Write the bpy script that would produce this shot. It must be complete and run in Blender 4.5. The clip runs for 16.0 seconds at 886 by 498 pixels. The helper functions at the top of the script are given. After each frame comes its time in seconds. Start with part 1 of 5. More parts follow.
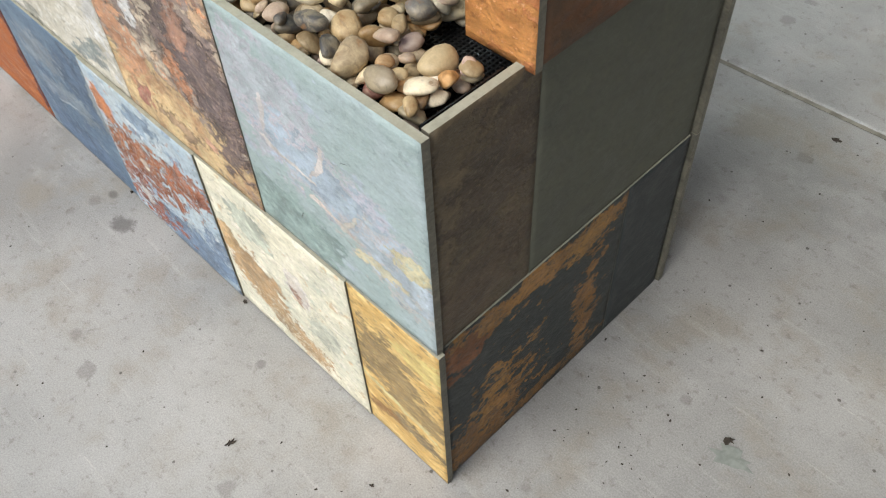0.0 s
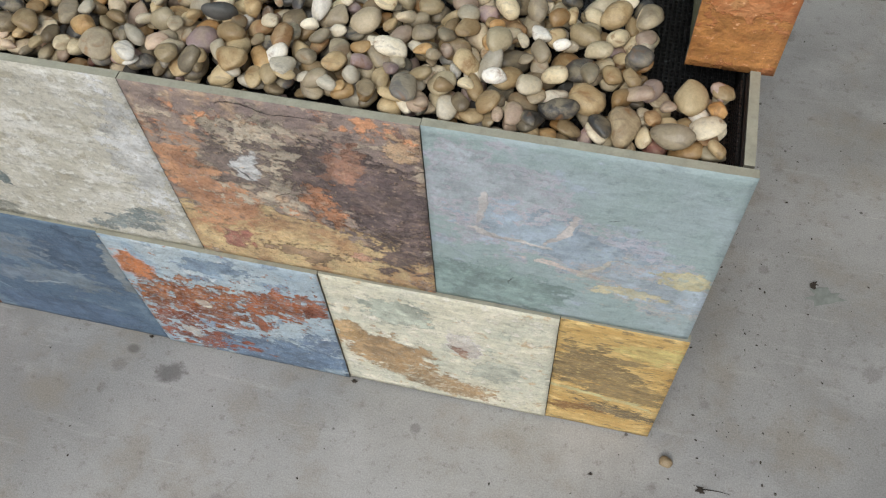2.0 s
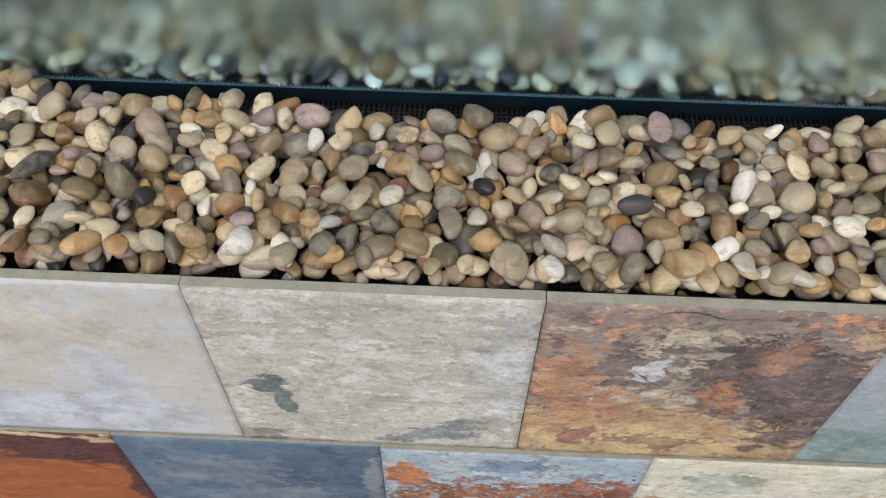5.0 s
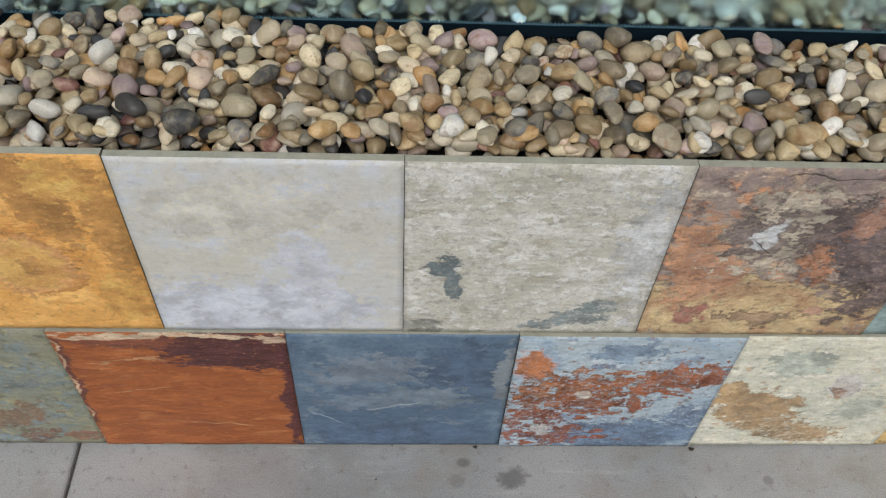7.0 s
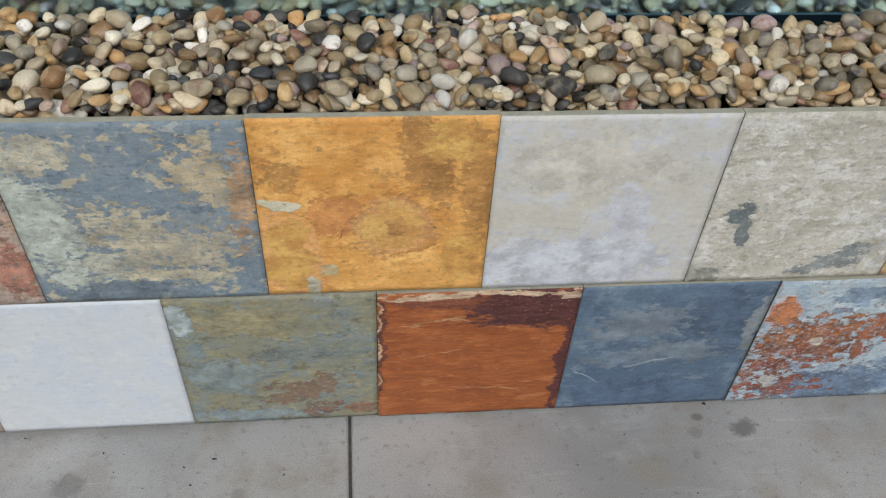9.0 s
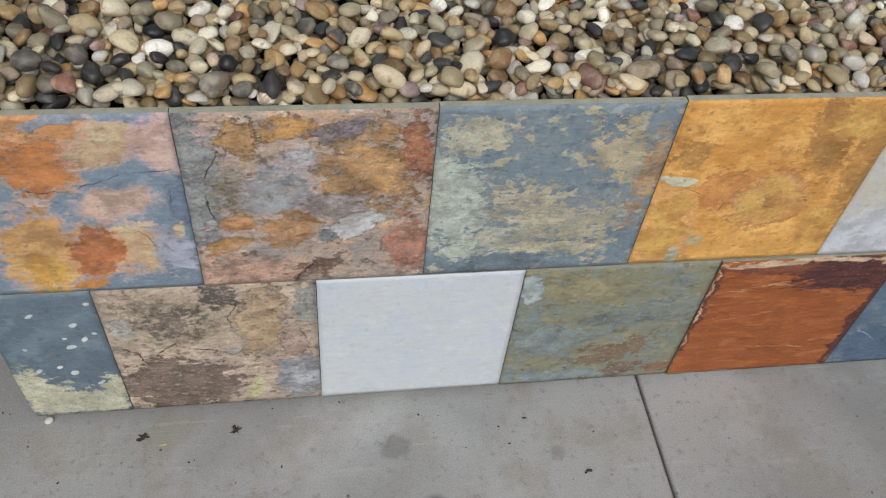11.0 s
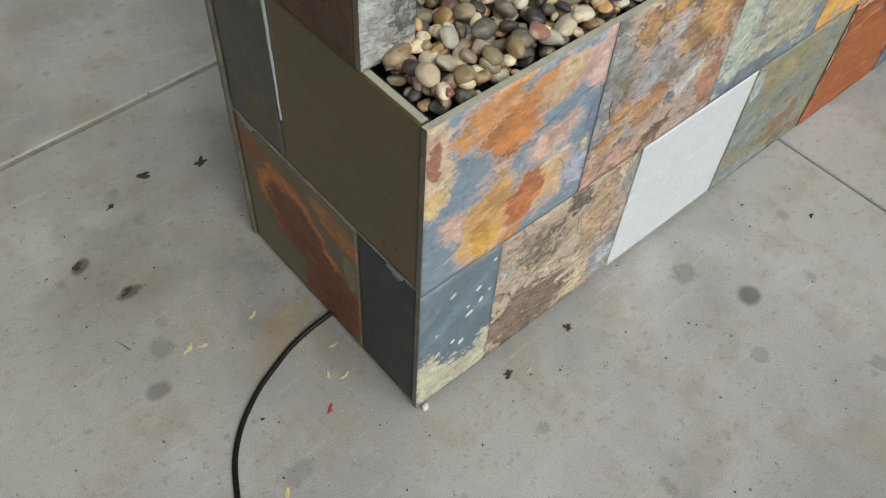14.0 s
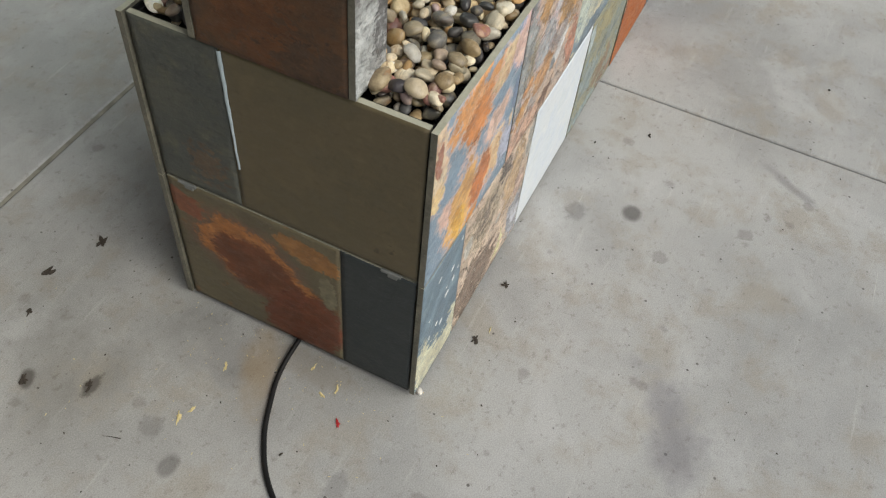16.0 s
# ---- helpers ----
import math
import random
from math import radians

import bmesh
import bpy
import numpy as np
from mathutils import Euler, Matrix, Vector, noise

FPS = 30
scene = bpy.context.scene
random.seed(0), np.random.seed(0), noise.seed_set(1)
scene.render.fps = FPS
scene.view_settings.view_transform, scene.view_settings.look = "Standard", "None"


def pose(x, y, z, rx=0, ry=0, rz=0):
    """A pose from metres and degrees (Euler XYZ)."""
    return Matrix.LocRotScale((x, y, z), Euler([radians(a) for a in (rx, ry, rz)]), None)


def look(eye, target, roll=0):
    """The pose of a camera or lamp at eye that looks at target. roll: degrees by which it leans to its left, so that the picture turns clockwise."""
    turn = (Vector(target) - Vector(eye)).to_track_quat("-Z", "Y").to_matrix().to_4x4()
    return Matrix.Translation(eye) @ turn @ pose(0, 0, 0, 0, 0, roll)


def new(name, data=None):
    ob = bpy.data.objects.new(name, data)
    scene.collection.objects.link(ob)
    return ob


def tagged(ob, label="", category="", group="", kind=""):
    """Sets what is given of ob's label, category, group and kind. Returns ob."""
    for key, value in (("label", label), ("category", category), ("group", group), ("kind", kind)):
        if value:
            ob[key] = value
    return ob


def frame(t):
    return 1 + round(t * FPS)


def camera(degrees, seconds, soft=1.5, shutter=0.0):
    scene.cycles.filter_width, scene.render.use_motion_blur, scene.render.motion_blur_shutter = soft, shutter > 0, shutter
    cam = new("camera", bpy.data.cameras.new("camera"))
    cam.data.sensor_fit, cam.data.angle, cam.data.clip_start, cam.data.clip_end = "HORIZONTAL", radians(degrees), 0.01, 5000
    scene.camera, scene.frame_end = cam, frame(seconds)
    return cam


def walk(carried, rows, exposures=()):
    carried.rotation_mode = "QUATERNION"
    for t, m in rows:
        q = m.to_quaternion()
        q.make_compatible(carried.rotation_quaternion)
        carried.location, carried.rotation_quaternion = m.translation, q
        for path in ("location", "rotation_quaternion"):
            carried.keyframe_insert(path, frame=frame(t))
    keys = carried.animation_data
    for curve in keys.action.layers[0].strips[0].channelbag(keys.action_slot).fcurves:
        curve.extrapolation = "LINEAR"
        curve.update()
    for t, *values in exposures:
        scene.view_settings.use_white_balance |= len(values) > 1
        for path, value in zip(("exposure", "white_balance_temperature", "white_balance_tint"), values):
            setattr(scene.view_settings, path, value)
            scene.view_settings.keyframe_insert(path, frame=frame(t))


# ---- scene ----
cam = camera(55.1, 16.0, 1.2)
PATH = [
    (0, (2.807, -0.316, 1.077), (1.86, 0.539, -0.464), -3.6),
    (0.5, (2.682, -0.385, 1.102), (2.073, 0.606, -0.525), -0.9),
    (1, (2.55, -0.461, 1.111), (2.011, 0.444, -0.589), -8.6),
    (1.5, (2.412, -0.515, 1.168), (1.94, 0.407, -0.543), -12.1),
    (2, (2.305, -0.484, 1.211), (1.974, 0.542, -0.474), -5.1),
    (2.2, (2.298, -0.438, 1.214), (1.952, 0.602, -0.458), -5.1),
    (2.5, (2.222, -0.353, 1.206), (1.991, 0.723, -0.464), -2.4),
    (3, (2.145, -0.242, 1.189), (1.987, 0.812, -0.503), -1.6),
    (3.5, (2.064, -0.25, 1.195), (1.986, 0.783, -0.515), 1.2),
    (4, (1.938, -0.287, 1.208), (1.89, 0.764, -0.494), 1.8),
    (4.5, (1.835, -0.332, 1.21), (1.785, 0.786, -0.447), 0.8),
    (4.7, (1.8, -0.35, 1.21), (1.75, 0.794, -0.43), 0.5),
    (6.8, (1.575, -0.593, 1.245), (1.653, 0.667, -0.306), 3.3),
    (7, (1.531, -0.619, 1.235), (1.613, 0.652, -0.307), 3.3),
    (7.5, (1.395, -0.699, 1.228), (1.504, 0.614, -0.277), 3.8),
    (8, (1.284, -0.76, 1.235), (1.42, 0.598, -0.227), 3.5),
    (8.5, (1.183, -0.789, 1.222), (1.352, 0.603, -0.205), 3.2),
    (9, (1.056, -0.818, 1.236), (1.234, 0.576, -0.186), 3.3),
    (9.5, (0.944, -0.792, 1.232), (1.103, 0.586, -0.209), 3.2),
    (10, (0.806, -0.709, 1.232), (0.967, 0.6, -0.271), 4.1),
    (10.2, (0.743, -0.705, 1.236), (0.906, 0.578, -0.29), 4.5),
    (12.3, (-0.012, -0.867, 1.296), (0.569, 0.396, -0.142), 4.8),
    (12.5, (-0.09, -0.837, 1.294), (0.519, 0.419, -0.138), 3.2),
    (13, (-0.307, -0.761, 1.285), (0.364, 0.396, -0.202), 0.6),
    (13.5, (-0.371, -0.631, 1.259), (0.366, 0.377, -0.303), 2.0),
    (14, (-0.424, -0.48, 1.262), (0.423, 0.405, -0.319), 3.8),
    (14.5, (-0.56, -0.353, 1.264), (0.48, 0.331, -0.302), 1.4),
    (15, (-0.706, -0.243, 1.276), (0.39, 0.338, -0.293), 1.6),
    (15.5, (-0.724, -0.236, 1.285), (0.425, 0.253, -0.278), 4.8),
    (16, (-0.691, -0.287, 1.337), (0.491, 0.166, -0.211), 6.5),
]
EXPOSURES = [(0.0, 0.02, 6500, 6), (0.5, -0.03, 6500, 6), (1.0, -0.42, 6350, 6), (2.0, -0.52, 6350, 6), (2.5, -0.62, 6400, 6), (3.0, -0.3, 6450, 10), (4.0, -0.14, 6420, 10), (4.5, -0.45, 6350, 10), (7.0, -0.66, 6250, 7), (10.0, -0.68, 6250, 7), (12.5, -0.56, 6450, 4), (14.0, -0.4, 6600, 2), (15.0, -0.36, 6650, 2), (16.0, -0.23, 6600, 4)]
walk(cam, [(t, look(eye, target, roll)) for t, eye, target, roll in PATH], EXPOSURES)

# ---- light ----
world = bpy.data.worlds.new("sky")
scene.world = world
world.use_nodes = True
wt = world.node_tree
sky = wt.nodes.new("ShaderNodeTexSky")
sky.sky_type = "NISHITA"
sky.sun_disc = False
sky.dust_density, sky.air_density = 3.0, 0.9
sky.sun_elevation, sky.sun_rotation = radians(47), radians(186)
wt.links.new(sky.outputs[0], wt.nodes["Background"].inputs["Color"])
wt.nodes["Background"].inputs["Strength"].default_value = 0.12

sun = new("sun", bpy.data.lights.new("sun", "SUN"))
sun.data.energy, sun.data.angle, sun.data.color = 3.0, radians(46), (1.0, 0.98, 0.95)
sun.matrix_world = look((-0.6, -5.5, 5.9), (0, 0, 0))



# ---- materials ----
def lin(c):
    """An everyday 0-255 colour as a linear one."""
    return tuple(((v / 255 + 0.055) / 1.055) ** 2.4 if v > 10 else v / 255 / 12.92 for v in c) + (1.0,)


class Nodes:
    def __init__(self, name):
        self.mat = bpy.data.materials.new(name)
        self.mat.use_nodes = True
        self.tree = self.mat.node_tree
        self.bsdf = self.tree.nodes["Principled BSDF"]

    def add(self, kind, **values):
        n = self.tree.nodes.new(kind)
        for k, v in values.items():
            n.inputs[k].default_value = v
        return n

    def link(self, a, b):
        self.tree.links.new(a, b)

    def coords(self):
        return self.tree.nodes.new("ShaderNodeTexCoord").outputs["Object"]

    def noise(self, vec, scale, detail=4.0, rough=0.55, dist=0.0):
        n = self.add("ShaderNodeTexNoise", Scale=scale, Detail=detail, Roughness=rough, Distortion=dist)
        self.link(vec, n.inputs["Vector"])
        return n

    def math(self, op, a, b=0.0, c=None):
        n = self.tree.nodes.new("ShaderNodeMath")
        n.operation = op
        for i, v in enumerate((a, b, c)):
            if v is None:
                continue
            if isinstance(v, (int, float)):
                n.inputs[i].default_value = v
            else:
                self.link(v, n.inputs[i])
        return n.outputs[0]

    def remap(self, v, a, b, c=0.0, d=1.0, smooth=True):
        n = self.tree.nodes.new("ShaderNodeMapRange")
        n.interpolation_type = "SMOOTHSTEP" if smooth else "LINEAR"
        for k, x in zip(("From Min", "From Max", "To Min", "To Max"), (a, b, c, d)):
            n.inputs[k].default_value = x
        self.link(v, n.inputs["Value"])
        return n.outputs[0]

    def mix(self, fac, a, b, blend="MIX"):
        n = self.tree.nodes.new("ShaderNodeMix")
        n.data_type, n.blend_type = "RGBA", blend
        for sock, v in ((n.inputs[0], fac), (n.inputs[6], a), (n.inputs[7], b)):
            if isinstance(v, (int, float, tuple)):
                sock.default_value = v
            else:
                self.link(v, sock)
        return n.outputs[2]

    def mapping(self, vec, loc=(0, 0, 0), rot=(0, 0, 0), scale=(1, 1, 1), kind="POINT"):
        n = self.add("ShaderNodeMapping")
        n.vector_type = kind
        n.inputs["Location"].default_value = loc
        n.inputs["Rotation"].default_value = [radians(a) for a in rot]
        n.inputs["Scale"].default_value = scale
        self.link(vec, n.inputs["Vector"])
        return n.outputs[0]

    def patch(self, vec, u, v, ru, rv, turn, ragged, edge=0.12):
        """An uneven patch of a mineral or a stain: 1 inside, 0 outside."""
        m = self.mapping(vec, (u, v, 0), (0, 0, turn), (ru, rv, 1), "TEXTURE")
        n = self.tree.nodes.new("ShaderNodeVectorMath")
        n.operation = "LENGTH"
        self.link(m, n.inputs[0])
        d = self.math("ADD", n.outputs["Value"], ragged)
        return self.remap(d, 1 - edge, 1 + edge, 1.0, 0.0)

    def bump(self, height, strength, distance, before=None):
        n = self.add("ShaderNodeBump", Strength=strength, Distance=distance)
        self.link(height, n.inputs["Height"])
        if before is not None:
            self.link(before, n.inputs["Normal"])
        return n.outputs[0]

    def finish(self, color, normal=None, rough=0.6, spec=0.4):
        for sock, v in (("Base Color", color), ("Roughness", rough), ("Specular IOR Level", spec)):
            if isinstance(v, (int, float, tuple)):
                self.bsdf.inputs[sock].default_value = v
            else:
                self.link(v, self.bsdf.inputs[sock])
        if normal is not None:
            self.link(normal, self.bsdf.inputs["Normal"])
        return self.mat


def muted(c, keep=0.78, lift=1.0):
    grey = sum(c) / 3
    return tuple(min(238, (grey + (v - grey) * keep) * lift) for v in c)


def slate(name, base, patches=(), ragged=0.6, speck=0.0, speck_color=(60, 55, 50), relief=0.5, rough=0.53, stretch=1.15, grain=0.13, seed=0.0, tangle=1.0, mottle=(), lines=(), chip=13.0, keep=0.94, lift=1.0):
    """Natural cleft slate. base: three colours that run into one another; mottle: (colour, scale, amount);
    patches: (u, v, half width, half height, turn, colour, flakiness, halo colour or nothing); lines: (u, v, half length, turn, width) of hairline clefts."""
    k = Nodes(name)
    lift *= 0.98
    wear = 0.1 + relief * 1.1
    base = tuple(muted(c, keep, lift) for c in base)
    sep = k.tree.nodes.new("ShaderNodeSeparateXYZ")
    k.link(k.coords(), sep.inputs[0])
    com = k.tree.nodes.new("ShaderNodeCombineXYZ")
    k.link(sep.outputs["X"], com.inputs["X"])
    k.link(sep.outputs["Z"], com.inputs["Y"])
    k.link(sep.outputs["Y"], com.inputs["Z"])
    p = k.mapping(com.outputs[0], scale=(1 / 0.305,) * 3)
    q = k.mapping(p, loc=(seed, seed * 0.7, seed * 1.3), scale=(1, stretch, 1))
    wide = k.noise(q, 4.0, 3.0, 0.5)
    crisp = k.noise(q, 22.0, 5.0, 0.6)
    for n, amount in ((wide, 0.13), (crisp, 0.032)):
        sub = k.tree.nodes.new("ShaderNodeVectorMath")
        sub.operation = "SUBTRACT"
        k.link(n.outputs["Color"], sub.inputs[0])
        sub.inputs[1].default_value = (0.5, 0.5, 0.5)
        add = k.tree.nodes.new("ShaderNodeVectorMath")
        add.operation = "MULTIPLY_ADD"
        k.link(sub.outputs[0], add.inputs[0])
        add.inputs[1].default_value = (amount * tangle, amount * tangle, 0)
        k.link(p, add.inputs[2])
        p = add.outputs[0]
    big = k.noise(q, 2.6, 6.0, 0.6)
    mid = k.noise(q, 6.5, 8.0, 0.66)
    flake = k.noise(k.mapping(q, loc=(5, 2, 0), scale=(1, 1.35, 1)), chip, 3.0, 0.55)
    fine = k.noise(q, 40.0, 5.0, 0.7)
    line = k.noise(k.mapping(q, rot=(0, 0, 9), scale=(1.6, 6.5, 3.0)), 6.0, 7.0, 0.7)
    color = k.mix(k.remap(big.outputs["Fac"], 0.36, 0.62), lin(base[0]), lin(base[1]))
    color = k.mix(k.remap(mid.outputs["Fac"], 0.48, 0.66), color, lin(base[2]))
    sep_mid = k.tree.nodes.new("ShaderNodeSeparateColor")
    k.link(mid.outputs["Color"], sep_mid.inputs[0])
    sep_flake = k.tree.nodes.new("ShaderNodeSeparateColor")
    k.link(flake.outputs["Color"], sep_flake.inputs[0])
    sep_fine = k.tree.nodes.new("ShaderNodeSeparateColor")
    k.link(fine.outputs["Color"], sep_fine.inputs[0])
    height = mid.outputs["Fac"]
    for i, (tint, scale, amount) in enumerate(mottle):
        n = k.noise(k.mapping(q, loc=(3.7 * i + 1, 1.9 * i, 0)), scale, 7.0, 0.62)
        m = k.remap(n.outputs["Fac"], 0.62 - 0.16 * amount, 0.69 - 0.16 * amount)
        color = k.mix(k.math("MULTIPLY", m, 0.8), color, lin(muted(tint, keep, lift)))
        height = k.math("MULTIPLY_ADD", m, 0.1, height)
    for i, (u, v, ru, rv, turn, tint, crumble, *halo) in enumerate(patches):
        tint = muted(tint, keep, lift)
        m0 = k.mapping(p, (u, v, 0), (0, 0, turn), (ru, rv, 1), "TEXTURE")
        ln = k.tree.nodes.new("ShaderNodeVectorMath")
        ln.operation = "LENGTH"
        k.link(m0, ln.inputs[0])
        w = k.math("MULTIPLY_ADD", sep_mid.outputs[i % 3], 3.0 * ragged, -1.5 * ragged)
        f = k.math("MULTIPLY_ADD", sep_flake.outputs[(i + 1) % 3], 5.0 * crumble, -2.5 * crumble)
        g = k.math("MULTIPLY_ADD", sep_fine.outputs[(i + 2) % 3], 0.5 + 2.6 * crumble, -0.25 - 1.3 * crumble)
        d = k.math("ADD", ln.outputs["Value"], k.math("ADD", w, k.math("ADD", f, g)))
        m = k.remap(d, 0.85, 1.07, 1.0, 0.0)
        shade = k.mix(k.remap(sep_mid.outputs[(i + 1) % 3], 0.36, 0.64), lin(tuple(c * (1 - 0.22 * min(1.0, wear + 0.1)) for c in tint)), lin(tuple(min(232, c * 1.07 + 4) for c in tint)))
        shade = k.mix(k.remap(line.outputs["Fac"], 0.42, 0.68, 0.0, 0.5), shade, lin(tuple(c * (1 - 0.3 * min(1.0, wear + 0.1)) for c in tint)))
        shade = k.mix(k.remap(sep_flake.outputs[i % 3], 0.5, 0.66, 0.0, 0.5), shade, lin(tuple(0.55 * c + 0.45 * o for c, o in zip(tint, base[(i + 1) % 3])) if crumble > 0.33 else tuple(min(235, c * 1.06 + 16) for c in tint)))
        shade = k.mix(k.remap(sep_fine.outputs[i % 3], 0.5, 0.64, 0.0, 0.55 if crumble > 0.33 else 0.16), shade, lin(base[i % 3]))
        if halo:
            ring = k.remap(d, 0.96, 1.35, 0.55, 0.0)
            color = k.mix(ring, color, lin(muted((halo[0][0] + 4, halo[0][1] - 6, halo[0][2] + 12), keep, lift)))
        color = k.mix(k.math("MULTIPLY", m, 0.95), color, shade)
        height = k.math("MULTIPLY_ADD", m, 0.14 if i % 2 else -0.11, height)
    if speck:
        s = k.remap(fine.outputs["Fac"], 0.62 - 0.12 * speck, 0.66 - 0.1 * speck)
        color = k.mix(k.math("MULTIPLY", s, 0.65), color, lin(speck_color))
    for u, v, half, turn, width in lines:
        m0 = k.mapping(p, (u, v, 0), (0, 0, turn), (half, width * 0.6, 1), "TEXTURE")
        ln = k.tree.nodes.new("ShaderNodeVectorMath")
        ln.operation = "LENGTH"
        k.link(m0, ln.inputs[0])
        m = k.remap(k.math("MULTIPLY_ADD", fine.outputs["Fac"], 1.2, ln.outputs["Value"]), 0.9, 1.5, 0.75, 0.0)
        color = k.mix(m, color, lin((50, 44, 40)))
        height = k.math("MULTIPLY_ADD", m, -0.5, height)
    pit = k.remap(crisp.outputs["Fac"], 0.3, 0.45, 0.62 * wear, 0.0)
    color = k.mix(pit, color, lin(tuple(c * 0.62 for c in base[1])))
    glint = k.remap(fine.outputs["Fac"], 0.56, 0.7, 0.0, 0.5 * wear)
    color = k.mix(glint, color, lin(tuple(min(235, c * 1.18 + 10) for c in base[2])))
    dust = k.noise(q, 110.0, 4.0, 0.7)
    tone = k.math("MULTIPLY", k.remap(dust.outputs["Fac"], 0.2, 0.8, 1 - grain, 1 + grain, False), k.remap(line.outputs["Fac"], 0.3, 0.7, 1 - 0.22 * wear, 1 + 0.18 * wear, False))
    tone = k.math("MULTIPLY", tone, k.remap(sep_mid.outputs[0], 0.3, 0.7, 1 - 0.16 * wear, 1 + 0.13 * wear, False))
    tone = k.math("MULTIPLY", tone, k.remap(sep_fine.outputs[1], 0.3, 0.7, 1 - 0.16 * wear, 1 + 0.14 * wear, False))
    grey = k.tree.nodes.new("ShaderNodeCombineColor")
    for i in range(3):
        k.link(tone, grey.inputs[i])
    color = k.mix(1.0, color, grey.outputs[0], "MULTIPLY")
    n1 = k.bump(k.math("MULTIPLY_ADD", crisp.outputs["Fac"], 0.25, height), min(1.0, relief * 1.2), 0.010)
    n2 = k.bump(k.math("MULTIPLY_ADD", line.outputs["Fac"], 0.5, fine.outputs["Fac"]), min(1.0, relief), 0.0017, n1)
    gloss = k.remap(mid.outputs["Fac"], 0.3, 0.7, rough - 0.1, rough + 0.12)
    return k.finish(color, n2, gloss, 0.4)


def plain(name, color, rough=0.5, spec=0.4, grain=0.1, scale=60.0, metal=0.0, bump=0.15):
    k = Nodes(name)
    n = k.noise(k.coords(), scale, 5.0, 0.65)
    c = lin(color)
    dark = tuple(v * (1 - grain) for v in c[:3]) + (1,)
    lite = tuple(min(1, v * (1 + grain)) for v in c[:3]) + (1,)
    k.bsdf.inputs["Metallic"].default_value = metal
    return k.finish(k.mix(k.remap(n.outputs["Fac"], 0.3, 0.7), dark, lite), k.bump(n.outputs["Fac"], bump, 0.002), rough, spec)


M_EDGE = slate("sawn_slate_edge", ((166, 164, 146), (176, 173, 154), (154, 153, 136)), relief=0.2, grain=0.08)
# Darker copy of the sawn edge: shade on upright sides put into colour.
M_EDGE_SHADED = slate("grimy_slate_side", ((116, 112, 98), (104, 101, 90), (126, 121, 106)), relief=0.5, grain=0.15)
M_BLACK = plain("black_plastic", (20, 20, 21), 0.42, 0.5, 0.3)
M_CORD = plain("black_rubber_cord", (17, 17, 18), 0.5, 0.4, 0.2)
M_BOARD = plain("dark_backer_board", (46, 45, 43), 0.85, 0.2, 0.2)
M_SILICONE = plain("white_silicone", (168, 180, 185), 0.4, 0.5, 0.05)
M_CLIP = plain("grey_tile_clip", (120, 122, 120), 0.4, 0.5, 0.1)
M_WALL = plain("painted_render", (205, 198, 184), 0.8, 0.2, 0.06, 8.0)
M_CEIL = plain("painted_ceiling_board", (205, 203, 197), 0.8, 0.2, 0.05, 5.0)


